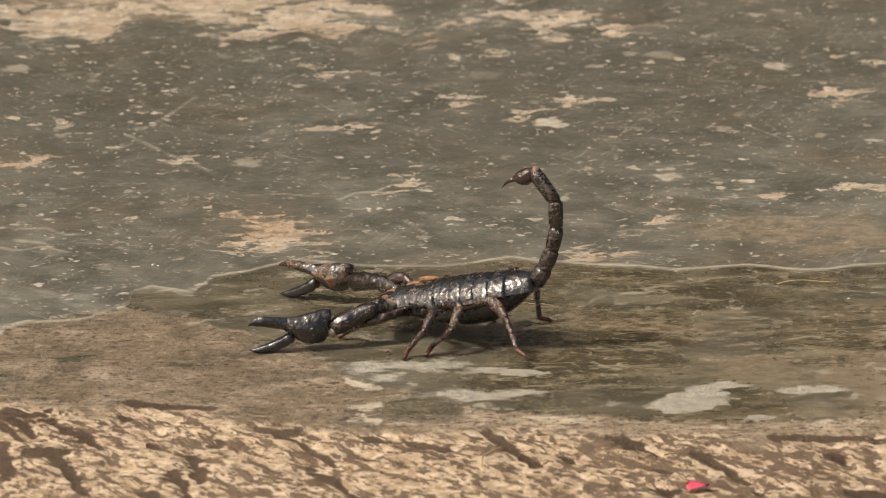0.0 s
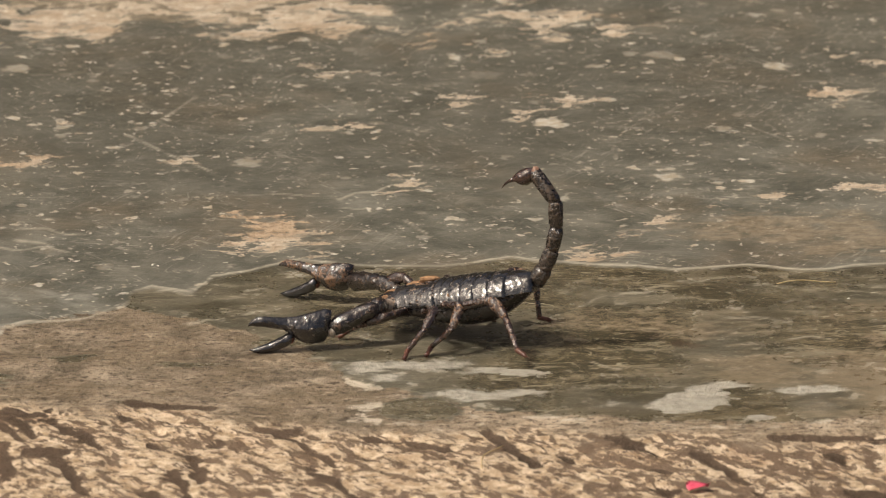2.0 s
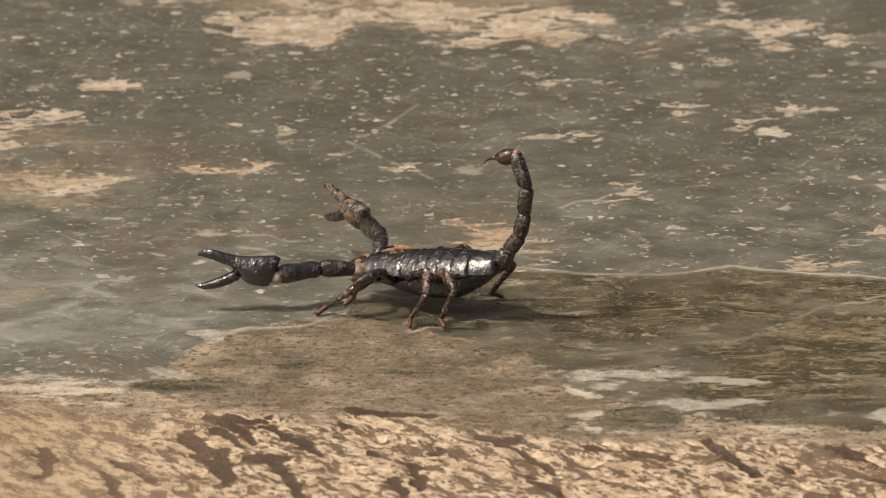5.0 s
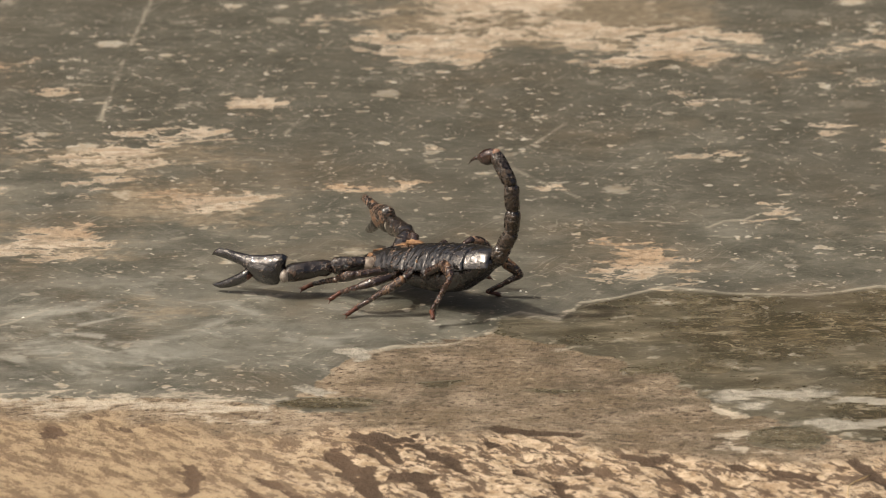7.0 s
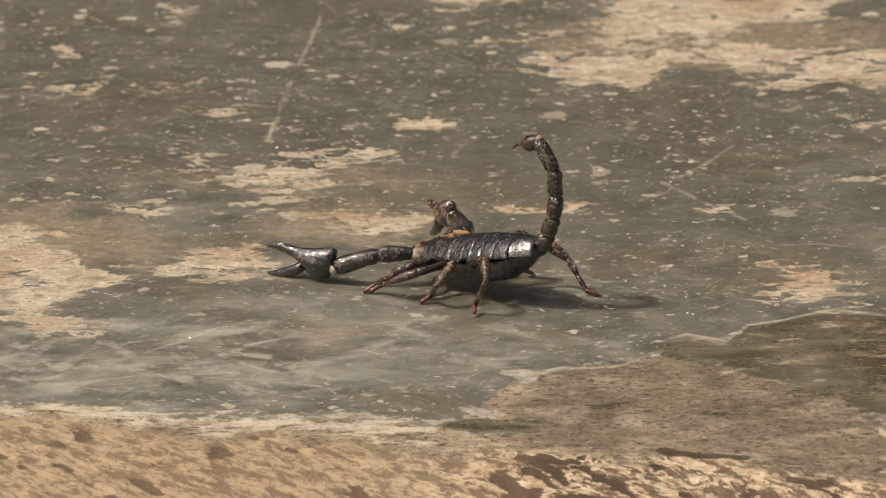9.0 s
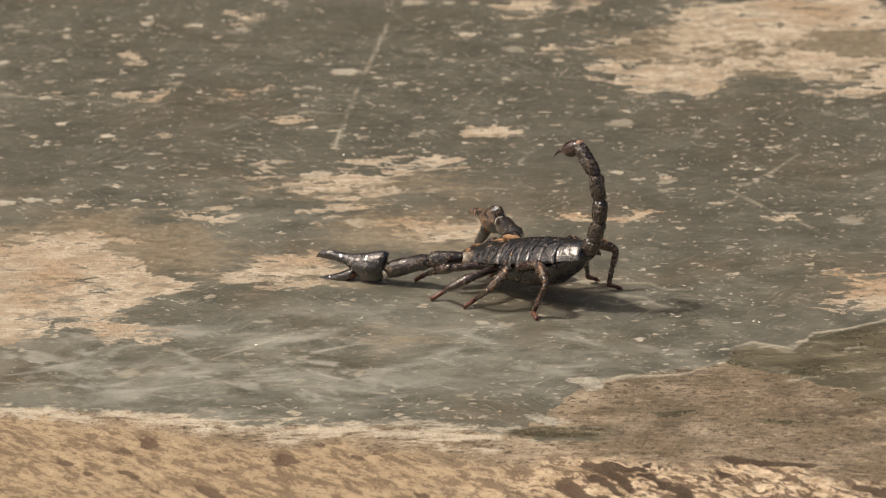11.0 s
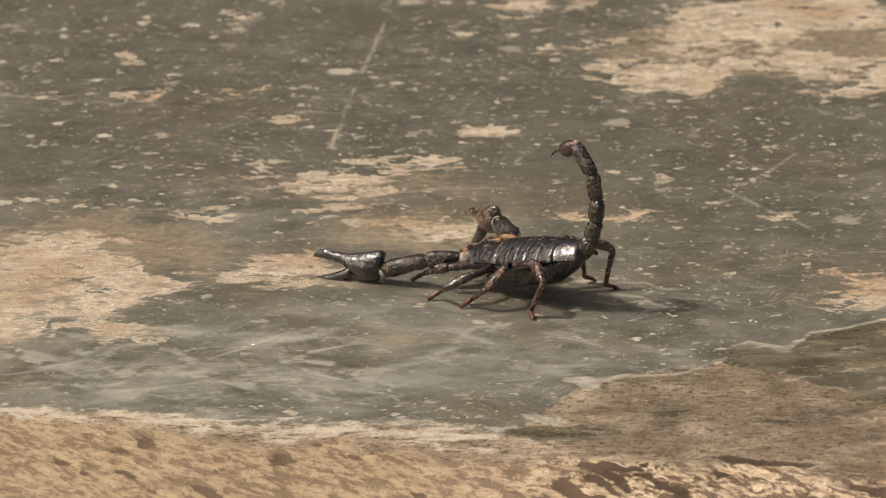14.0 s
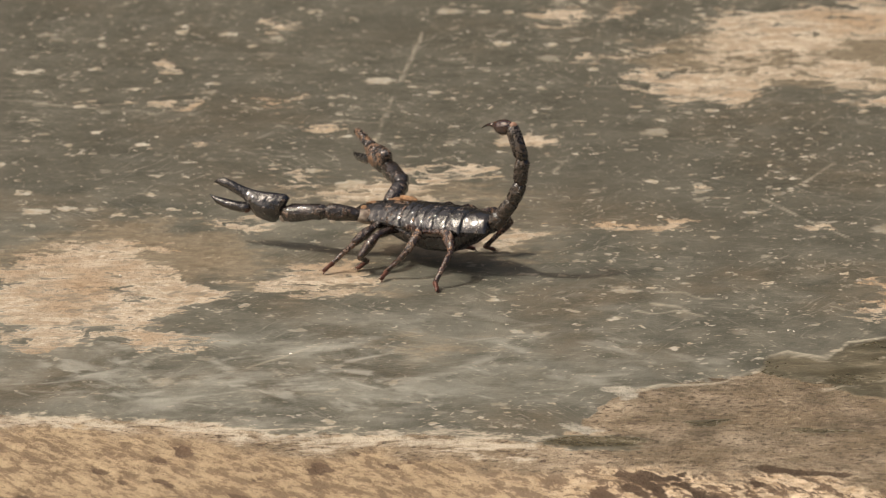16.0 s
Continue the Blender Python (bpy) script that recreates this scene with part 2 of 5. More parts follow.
    colour = blend(tree, edge, colour, (0.48, 0.42, 0.325))
    # highlight on the film's edge and arcs, painted pale; scratches share the mask
    colour = blend(tree, calc(tree, "MULTIPLY", rim, ramp(tree, mid, 0.3, 0.5, 0.4, 0.9)), colour, (0.43, 0.39, 0.305))
    colour = blend(tree, calc(tree, "MULTIPLY", ramp(tree, fine, 0.55, 0.7, 0.0, 0.5), calc(tree, "ADD", 0.25, earth)), colour, blend(tree, 0.5, colour, (0.05, 0.04, 0.03)))
    colour = blend(tree, calc(tree, "MULTIPLY", cuts, calc(tree, "MULTIPLY", film, 0.8, 0, True), 0, True), colour, (0.055, 0.037, 0.023))
    put(tree, bsdf.inputs["Base Color"], colour)
    solid = calc(tree, "MAXIMUM", calc(tree, "MAXIMUM", bare, pale), earth)
    gloss = calc(tree, "SUBTRACT", ramp(tree, solid, 0, 1, 0.50, 0.80), calc(tree, "MULTIPLY", film, 0.32))
    put(tree, bsdf.inputs["Roughness"], calc(tree, "ADD", gloss, calc(tree, "MULTIPLY", calc(tree, "SUBTRACT", mid, 0.5), 0.25)))
    bsdf.inputs["Specular IOR Level"].default_value = 0.32
    bump = relief(tree, calc(tree, "MULTIPLY", mid, calc(tree, "SUBTRACT", calc(tree, "ADD", 0.35, solid), calc(tree, "MULTIPLY", film, 0.2))), 0.0012, 0.7)
    bump = relief(tree, calc(tree, "MULTIPLY", solid, -1.0), 0.0005, 0.8, bump)
    bump = relief(tree, calc(tree, "MULTIPLY", fine, calc(tree, "ADD", solid, 0.25)), 0.0006, 0.7, bump)
    put(tree, bsdf.inputs["Normal"], bump)
    return m


def chitin(name, dark, worn, mud_amount, gloss=0.16, clay=((0.055, 0.032, 0.019), (0.185, 0.108, 0.056)), wet=0.6, lumps=1.0):
    """Dark polished shell with dried mud in patches."""
    m, tree, bsdf = material(name)
    at = stretched(tree, coords(tree), 0, (1, 1, 1))
    info = tree.nodes.new("ShaderNodeObjectInfo")
    moved = tree.nodes.new("ShaderNodeVectorMath")
    moved.operation = "ADD"
    put(tree, moved.inputs[0], at), put(tree, moved.inputs[1], info.outputs["Random"])
    at = moved.outputs[0]
    big, small, dots = grain(tree, at, 240, 4, 0.65), grain(tree, at, 850, 4, 0.68), grain(tree, at, 2400, 3, 0.6)
    level = 0.72 - 0.30 * mud_amount
    mud = ramp(tree, calc(tree, "ADD", calc(tree, "MULTIPLY", big, 0.55), calc(tree, "MULTIPLY", small, 0.45)), level - 0.06, level + 0.06)
    shell = blend(tree, ramp(tree, small, 0.42, 0.68), dark, worn)
    dirt = blend(tree, ramp(tree, calc(tree, "ADD", calc(tree, "MULTIPLY", small, 0.6), calc(tree, "MULTIPLY", dots, 0.4)), 0.36, 0.64), *clay)
    put(tree, bsdf.inputs["Base Color"], blend(tree, mud, shell, dirt))
    put(tree, bsdf.inputs["Roughness"], calc(tree, "ADD", ramp(tree, mud, 0, 1, gloss - 0.03, 0.5), calc(tree, "MULTIPLY", calc(tree, "SUBTRACT", small, 0.5), 0.10), 0, True))
    bsdf.inputs["IOR"].default_value = 1.56
    bsdf.inputs["Specular IOR Level"].default_value = 0.7
    bump = relief(tree, big, 0.0010 * lumps, 0.7)
    bump = relief(tree, grain(tree, at, 480, 2, 0.4), 0.00030 * lumps, 0.8, bump)
    bump = relief(tree, small, 0.00005, 0.7, bump)
    bump = relief(tree, calc(tree, "MULTIPLY", dots, mud), 0.00006, 0.8, bump)
    bump = relief(tree, mud, 0.0002, 0.6, bump)
    put(tree, bsdf.inputs["Normal"], bump)
    # a thin wet film
    put(tree, bsdf.inputs["Coat Weight"], ramp(tree, mud, 0, 1, wet, wet * 0.35))
    bsdf.inputs["Coat Roughness"].default_value = 0.07
    put(tree, bsdf.inputs["Coat Normal"], bump)
    return m


def plain(name, low, high, rough, scale=600, relief_depth=0.0002):
    m, tree, bsdf = material(name)
    n = grain(tree, coords(tree), scale, 4, 0.6)
    put(tree, bsdf.inputs["Base Color"], blend(tree, ramp(tree, n, 0.3, 0.7), low, high))
    put(tree, bsdf.inputs["Roughness"], rough)
    put(tree, bsdf.inputs["Normal"], relief(tree, n, relief_depth, 0.6))
    return m


CEMENT = floor_material()
SHELL = chitin("black_shell", (0.005, 0.005, 0.005), (0.018, 0.014, 0.011), 0.33, 0.15, ((0.032, 0.021, 0.013), (0.105, 0.064, 0.037)), 0.7, 0.75)
HEAD_SHELL = chitin("head_shell", (0.006, 0.006, 0.006), (0.024, 0.018, 0.014), 0.44, 0.14, ((0.060, 0.034, 0.018), (0.215, 0.118, 0.056)), 0.7, 0.8)
CLAW = chitin("claw_shell", (0.005, 0.005, 0.007), (0.018, 0.014, 0.012), 0.34, 0.13, ((0.032, 0.022, 0.014), (0.100, 0.064, 0.038)), 0.7, 0.85)
CLAW_MUD = chitin("muddy_claw_shell", (0.010, 0.007, 0.006), (0.032, 0.020, 0.014), 0.68, 0.18, ((0.056, 0.030, 0.017), (0.250, 0.130, 0.060)))
ARM = chitin("arm_shell", (0.008, 0.006, 0.005), (0.034, 0.020, 0.013), 0.48, 0.14, ((0.034, 0.020, 0.012), (0.120, 0.067, 0.037)))
LEG = chitin("leg_shell", (0.018, 0.008, 0.005), (0.055, 0.027, 0.016), 0.46, 0.14, ((0.042, 0.022, 0.013), (0.145, 0.076, 0.041)))
SHIN = chitin("mottled_shin_shell", (0.022, 0.010, 0.007), (0.090, 0.042, 0.028), 0.48, 0.12, ((0.052, 0.026, 0.016), (0.230, 0.135, 0.085)))
KNEE = chitin("muddy_leg_shell", (0.020, 0.010, 0.007), (0.065, 0.033, 0.020), 0.68, 0.15, ((0.062, 0.031, 0.016), (0.280, 0.150, 0.070)))
TAIL = chitin("tail_shell", (0.014, 0.010, 0.007), (0.048, 0.031, 0.020), 0.62, 0.30, ((0.032, 0.022, 0.014), (0.105, 0.067, 0.039)), 0.15)
STING = chitin("sting_shell", (0.022, 0.008, 0.006), (0.060, 0.025, 0.016), 0.20, 0.10)
BELLY = chitin("belly_membrane", (0.008, 0.006, 0.005), (0.028, 0.018, 0.013), 0.44, 0.26, ((0.028, 0.017, 0.011), (0.085, 0.048, 0.029)), 0.3)
MEMBRANE = plain("pale_wrist_membrane", (0.20, 0.165, 0.13), (0.50, 0.45, 0.385), 0.35, 450)
JOINT = plain("joint_membrane", (0.10, 0.07, 0.05), (0.36, 0.30, 0.235), 0.40, 500)
CRUST = plain("dried_mud", (0.13, 0.065, 0.030), (0.36, 0.205, 0.100), 0.8, 420, 0.0005)
SKIN = plain("pink_skin", (0.16, 0.085, 0.055), (0.34, 0.20, 0.135), 0.4)
FOOT = plain("red_brown_foot", (0.050, 0.016, 0.011), (0.135, 0.055, 0.034), 0.28)
EYE_BLACK = plain("eye_black", (0.004, 0.004, 0.004), (0.008, 0.008, 0.008), 0.08)
PETAL = plain("pink_petal", (0.55, 0.05, 0.10), (0.72, 0.12, 0.18), 0.5)
# dark surface of the added wall, which stands out of view
BACKDROP = plain("dark_backdrop", (0.045, 0.040, 0.032), (0.12, 0.105, 0.085), 0.9, 6, 0.004)
QUARTZ = plain("white_quartz", (0.62, 0.58, 0.50), (0.85, 0.82, 0.76), 0.3)
STRAW = plain("dry_straw", (0.36, 0.26, 0.12), (0.55, 0.43, 0.24), 0.7)


# ---- ground: one sheet, fine where the animal walks ----
def lattice_noise(x, y, cell, seed):
    """Smooth value noise from -1 to 1 on numpy arrays."""
    rng = np.random.RandomState(seed)
    table = rng.uniform(-1, 1, (64, 64))
    u, v = x / cell, y / cell
    i, j = np.floor(u).astype(int), np.floor(v).astype(int)
    s, t = u - i, v - j
    s, t = s * s * (3 - 2 * s), t * t * (3 - 2 * t)
    a, b = table[i % 64, j % 64], table[(i + 1) % 64, j % 64]
    c, d = table[i % 64, (j + 1) % 64], table[(i + 1) % 64, (j + 1) % 64]
    return (a * (1 - s) + b * s) * (1 - t) + (c * (1 - s) + d * s) * t


def clouds(x, y, cell, seed, octaves=3):
    return sum(lattice_noise(x, y, cell / 2 ** k, seed + k) / 2 ** k for k in range(octaves))


def spots(x, y, ellipses):
    """About the distance inside the nearest of some ellipses (x, y, half width, half depth)."""
    best = np.full(x.shape, -0.02)
    for cx, cy, rx, ry in ellipses:
        near = (np.abs(x - cx) < rx + 0.03) & (np.abs(y - cy) < ry + 0.03)
        r = np.hypot((x[near] - cx) / rx, (y[near] - cy) / ry)
        best[near] = np.maximum(best[near], (1 - r) * min(rx, ry))
    return best


def stroke(x, y, ends, width):
    """1 on the middle of straight strokes (x0, y0, x1, y1), 0 beyond their width."""
    best = np.zeros(x.shape)
    for x0, y0, x1, y1 in ends:
        dx, dy = x1 - x0, y1 - y0
        s = np.clip(((x - x0) * dx + (y - y0) * dy) / (dx * dx + dy * dy), 0, 1)
        d = np.hypot(x - x0 - s * dx, y - y0 - s * dy)
        best = np.maximum(best, np.clip(1 - d / (width * (1.15 - 0.5 * s)), 0, 1))
    return best


WORN_FAR = [(-0.1379, 0.2978, 0.0205, 0.0227), (-0.1475, 0.2802, 0.0102, 0.0112), (-0.1079, 0.3205, 0.0165, 0.0147), (-0.0871, 0.3123, 0.0103, 0.0179), (-0.0581, 0.2962, 0.0153, 0.0162), (-0.0682, 0.2897, 0.0061, 0.0145), 
           (-0.0375, 0.2833, 0.0069, 0.008), (-0.046, 0.3099, 0.0082, 0.013), (-0.0276, 0.3188, 0.0103, 0.0098), (-0.0079, 0.2738, 0.0031, 0.0048), (0.0104, 0.2994, 0.0045, 0.0065), (0.0371, 0.3042, 0.0127, 0.0138), 
           (0.0259, 0.318, 0.0082, 0.0082), (0.0646, 0.2922, 0.0061, 0.0048), (0.0174, 0.2556, 0.0036, 0.0039), (0.0358, 0.2794, 0.0031, 0.0048), (-0.0172, 0.2914, 0.0045, 0.0048)]
WORN_TOP = [(-0.1883, 0.4011, 0.0168, 0.0128), (-0.1097, 0.3773, 0.0251, 0.0356), (-0.0788, 0.3958, 0.021, 0.0273), (-0.128, 0.3638, 0.0104, 0.0379), (-0.1335, 0.2897, 0.0127, 0.0105), (-0.1474, 0.281, 0.0082, 0.0072), 
           (-0.1629, 0.306, 0.0078, 0.0081), (-0.1401, 0.3015, 0.0102, 0.0105), (-0.1203, 0.2929, 0.0065, 0.0056), (-0.0813, 0.3265, 0.0124, 0.0107), (-0.0658, 0.3241, 0.0103, 0.0123), (-0.0671, 0.2868, 0.0086, 0.0112), 
           (-0.0982, 0.3421, 0.0124, 0.0083), (-0.1615, 0.3437, 0.0029, 0.0058), (-0.1808, 0.3361, 0.0029, 0.0041)]
WORN_MIDDLE = [(0.044, 0.1944, 0.006, 0.0061), (0.139, 0.2074, 0.008, 0.0085), (0.1328, 0.2013, 0.004, 0.0046), (0.1344, 0.0813, 0.0062, 0.0072), (0.1459, 0.0813, 0.0054, 0.005), (0.1532, 0.2368, 0.004, 0.0047), 
           (-0.037, 0.2329, 0.0064, 0.0031), (-0.0382, 0.1552, 0.003, 0.0037), (-0.1299, 0.1567, 0.0024, 0.0037), (-0.1446, 0.1066, 0.0051, 0.0066), (-0.0558, 0.0228, 0.0104, 0.0153), (-0.0453, 0.018, 0.0047, 0.0069), 
           (-0.065, 0.0076, 0.0057, 0.0055), (-0.0123, 0.0792, 0.0035, 0.0072), (0.0755, 0.0375, 0.0053, 0.0042), (0.0539, -0.0047, 0.0057, 0.0041), (0.0289, 0.1754, 0.003, 0.003), (0.0062, 0.1883, 0.0044, 0.0046), 
           (-0.0845, 0.1117, 0.0035, 0.0051), (0.1067, 0.06, 0.0035, 0.0028), (-0.0437, -0.0095, 0.0034, 0.0034), (0.0691, 0.0201, 0.0027, 0.0028)]
WORN_LEFT = [(-0.300, 0.005, 0.010, 0.012), (-0.345, 0.000, 0.030, 0.030), (-0.3364, 0.038, 0.0287, 0.0299), (-0.3225, -0.0065, 0.0208, 0.0291), (-0.3397, -0.0246, 0.0169, 0.0219), (-0.3017, -0.0375, 0.0112, 0.0122), (-0.3134, 0.0182, 0.0095, 0.021), (-0.3357, 0.0701, 0.0116, 0.0115), 
           (-0.2891, 0.1037, 0.0055, 0.0059), (-0.3114, 0.0692, 0.0033, 0.0036), (-0.2633, 0.0363, 0.0143, 0.0184), (-0.276, 0.0272, 0.0072, 0.0126), (-0.2466, 0.0442, 0.0086, 0.0113), (-0.2562, 0.0191, 0.0095, 0.0063), 
           (-0.3232, 0.267, 0.0049, 0.0096), (-0.3344, 0.3166, 0.0041, 0.0041), (-0.3517, 0.2663, 0.0053, 0.0032), (-0.3155, 0.203, 0.0044, 0.0039), (-0.2982, 0.3759, 0.005, 0.0076), (-0.0605, 0.0233, 0.0091, 0.0153)]
WORN_RIDGES = [(-0.2124, 0.174, 0.0095, 0.0091), (-0.2238, 0.1666, 0.0083, 0.0068), (-0.2359, 0.1539, 0.0138, 0.0098), (-0.2478, 0.1406, 0.0118, 0.0082), (-0.2258, 0.1358, 0.0102, 0.0052), (-0.239, 0.1144, 0.0066, 0.0066), 
           (-0.2501, 0.1051, 0.0055, 0.0051), (-0.2615, 0.1399, 0.0067, 0.0067), (-0.206, 0.0863, 0.0139, 0.0108), (-0.2193, 0.0972, 0.0039, 0.0051), (-0.1957, 0.092, 0.0058, 0.0072), (-0.1929, 0.2172, 0.0088, 0.0101), 
           (-0.1287, 0.1566, 0.0028, 0.003), (-0.1436, 0.1085, 0.0054, 0.0058), (-0.1633, 0.1053, 0.0054, 0.0029), (-0.2769, 0.1729, 0.002, 0.0046), (-0.2876, 0.2696, 0.0041, 0.0032), (-0.2714, 0.231, 0.0048, 0.0031), 
           (-0.2395, 0.1787, 0.0079, 0.0038)]
HALF_WORN = [(-0.240, 0.145, 0.036, 0.018), (-0.215, 0.085, 0.030, 0.022), (-0.262, 0.032, 0.028, 0.018), (-0.325, 0.055, 0.045, 0.040), (-0.320, 0.096, 0.014, 0.012), (-0.10, 0.34, 0.06, 0.045), (-0.2137, -0.048, 0.010, 0.010)]
ORANGE_RIGHT = [(0.104, -0.143, 0.017, 0.012), (0.147, -0.112, 0.012, 0.008), (0.15, -0.185, 0.03, 0.016), (0.052, -0.085, 0.012, 0.005), (0.15, -0.075, 0.016, 0.012), (0.117, 0.025, 0.030, 0.012), (0.145, 0.012, 0.02, 0.012), (0.138, -0.150, 0.02, 0.03), (0.075, -0.095, 0.02, 0.008)]
LIMY = [(-0.1485, -0.0925, 0.0062, 0.0085), (0.010, -0.170, 0.016, 0.0058), (0.024, -0.167, 0.010, 0.0048), (-0.012, -0.1365, 0.021, 0.0058), (0.020, -0.142, 0.014, 0.0035), (0.079, -0.178, 0.0125, 0.0115), (0.090, -0.157, 0.0095, 0.0052),
        (0.083, -0.166, 0.006, 0.010), (0.116, -0.163, 0.010, 0.0062), (0.053, -0.178, 0.0045, 0.0022),
        (0.099, -0.196, 0.0053, 0.0028), (-0.017, -0.147, 0.0036, 0.0028), (-0.1575, -0.1345, 0.0060, 0.0055)]
POOLS = [(-0.008, -0.184, 0.0134, 0.0125), (-0.155, -0.150, 0.0165, 0.0078), (-0.080, -0.134, 0.010, 0.0035), (-0.119, -0.127, 0.0073, 0.003)]
CUTS = [(-0.056, -0.200, -0.031, -0.239), (-0.098, -0.176, -0.072, -0.182), (-0.137, -0.187, -0.127, -0.212), (-0.125, -0.196, -0.108, -0.224),
        (-0.121, -0.23, -0.109, -0.271), (-0.083, -0.248, -0.079, -0.277), (-0.039, -0.248, -0.025, -0.278), (0.012, -0.206, 0.029, -0.239),
        (-0.022, -0.212, -0.015, -0.218), (-0.139, -0.218, -0.133, -0.253), (0.054, -0.212, 0.066, -0.23), (-0.077, -0.23, -0.076, -0.259),
        (0.082, -0.23, 0.095, -0.259), (-0.15, -0.198, -0.133, -0.258), (-0.145, -0.182, -0.124, -0.188), (-0.174, -0.247, -0.169, -0.271),
        (-0.196, -0.217, -0.193, -0.247), (-0.139, -0.198, -0.132, -0.213), (-0.010, -0.218, 0.001, -0.224), (0.105, -0.212, 0.14, -0.216), (0.0755, -0.1105, 0.0845, -0.1115)]
SCRATCHES = [(-0.2515, 0.193, -0.248, 0.288), (-0.2475, 0.300, -0.244, 0.372), (-0.3766, 0.2594, -0.3143, 0.2468), (-0.302, 0.150, -0.272, 0.145), (-0.300, 0.261, -0.285, 0.254), (-0.273, 0.2426, -0.249, 0.240),
             (-0.269, -0.1007, -0.2285, -0.1037), (-0.264, -0.074, -0.250, -0.106), (-0.292, -0.112, -0.286, -0.095), (-0.185, 0.178, -0.182, 0.193), (-0.097, 0.167, -0.086, 0.198), (-0.168, 0.104, -0.156, 0.106),
             (-0.273, -0.075, -0.251, -0.047), (-0.110, 0.144, -0.075, 0.0875), (-0.040, 0.0403, -0.031, 0.038), (-0.038, 0.051, -0.026, 0.049), (-0.013, 0.035, -0.0055, 0.018), (-0.0815, 0.067, -0.035, 0.0656)]
# highlights on ripples, painted as pale strokes (x0, y0, x1, y1)
GLINT_ARCS = [(-0.0934, -0.0505, -0.0816, -0.0525), (-0.0827, -0.0847, -0.0707, -0.0841), (-0.0648, -0.0478, -0.0577, -0.0485), (-0.0642, -0.0769, -0.0587, -0.0756), (-0.0264, -0.1055, -0.0154, -0.1093), (0.0587, -0.0532, 0.070, -0.0478),
        (0.0932, -0.0828, 0.1134, -0.0847), (0.0776, -0.0398, 0.0888, -0.0378), (0.1036, -0.0432, 0.1148, -0.0432), (-0.148, 0.0008, -0.131, 0.0001), (-0.1415, 0.0284, -0.120, 0.0145), (-0.1427, 0.011, -0.125, -0.003),
        (0.1127, -0.1055, 0.1274, -0.1042), (0.0483, -0.1311, 0.0573, -0.1374), (-0.0353, 0.0635, -0.016, 0.078)]


def build_ground():
    def spread(low, high, step, far):
        inner = list(np.arange(low, high, step))
        out, reach = [], step
        while reach < far:
            reach *= 1.6
            out.append(reach)
        sums = np.cumsum(out)
        return np.array([low - s for s in sums[::-1]] + inner + [inner[-1] + s for s in sums])

    xs, ys = spread(-0.46, 0.22, 0.0011, 40), spread(-0.33, 0.47, 0.0014, 40)
    x, y = [a.ravel() for a in np.meshgrid(xs, ys)]
    wx = x + 0.0072 * clouds(x, y, 0.014, 3, 5)
    wy = y + 0.0090 * clouds(x, y, 0.014, 11, 5)
    worn = spots(wx, wy, WORN_FAR + WORN_TOP + WORN_MIDDLE + WORN_LEFT + WORN_RIDGES)
    stain = spots(wx, wy, ORANGE_RIGHT + HALF_WORN)
    worn = np.minimum(worn, 0.006 - 0.0095 * stroke(wx, wy, [(-0.114, 0.3216, -0.093, 0.312), (-0.0985, 0.350, -0.074, 0.358), (-0.074, 0.358, -0.06, 0.374), (-0.137, 0.334, -0.121, 0.338), (-0.327, -0.047, -0.319, -0.042), (-0.300, -0.014, -0.291, -0.0165), (-0.264, 0.127, -0.237, 0.1285)], 0.008))
    pale = spots(x + 0.4 * (wx - x), y + 0.4 * (wy - y), LIMY)
    # front edge of the skim coat, and where the coarse strip begins
    coat_x = [-0.46, -0.315, -0.278, -0.253, -0.201, -0.172, -0.160, -0.156, -0.152, -0.135, -0.104, -0.089, -0.065, -0.041, -0.025, -0.005, 0.02, 0.065, 0.095, 0.12, 0.15, 0.2]
    coat_y = [-0.128, -0.133, -0.138, -0.147, -0.149, -0.154, -0.136, -0.122, -0.096, -0.086, -0.069, -0.08, -0.096, -0.125, -0.152, -0.172, -0.186, -0.194, -0.199, -0.195, -0.185, -0.18]
    earth = 0.8 * (np.interp(x + 0.3 * (wx - x), coat_x, coat_y) - (y + 0.25 * (wy - y)))
    earth = earth + 0.010 * clouds(x, y, 0.022, 131, 4) * np.clip((x + 0.112) / 0.02, 0, 1) * np.clip((-0.035 - x) / 0.02, 0, 1)
    earth = np.minimum(earth, -spots(x + 0.25 * (wx - x), y + 0.25 * (wy - y), POOLS))
    lip = np.abs(earth - 0.003) * np.where((x > -0.27) & (x < -0.1), 0.6, 1.0) + np.where(x > -0.02, 0.004, 0.03 * np.clip((x + 0.172) / 0.012, 0, 1) * np.clip((-0.03 - x) / 0.02, 0.0, 1))
    strip_x = [-0.46, -0.347, -0.311, -0.273, -0.239, -0.184, -0.142, -0.112, -0.087, -0.061, -0.026, 0.012, 0.047, 0.083, 0.2]
    strip_y = [-0.138, -0.142, -0.144, -0.156, -0.166, -0.175, -0.177, -0.182, -0.178, -0.190, -0.206, -0.203, -0.209, -0.212, -0.209]
    strip = np.clip((np.interp(x, strip_x, strip_y) - wy) / 0.010 + 0.3, 0, 1)
    groove = stroke(x + 0.3 * (wx - x), y + 0.3 * (wy - y), CUTS, 0.0052)
    combed = lattice_noise((x * 0.85 + y * 0.5) * 1.0, (y * 0.85 - x * 0.5) * 0.35, 0.0065, 31) + 0.5 * clouds(x, y, 0.01, 41)
    groove = np.maximum(groove, np.clip(combed - 0.62, 0, 1) * 1.6 * strip)
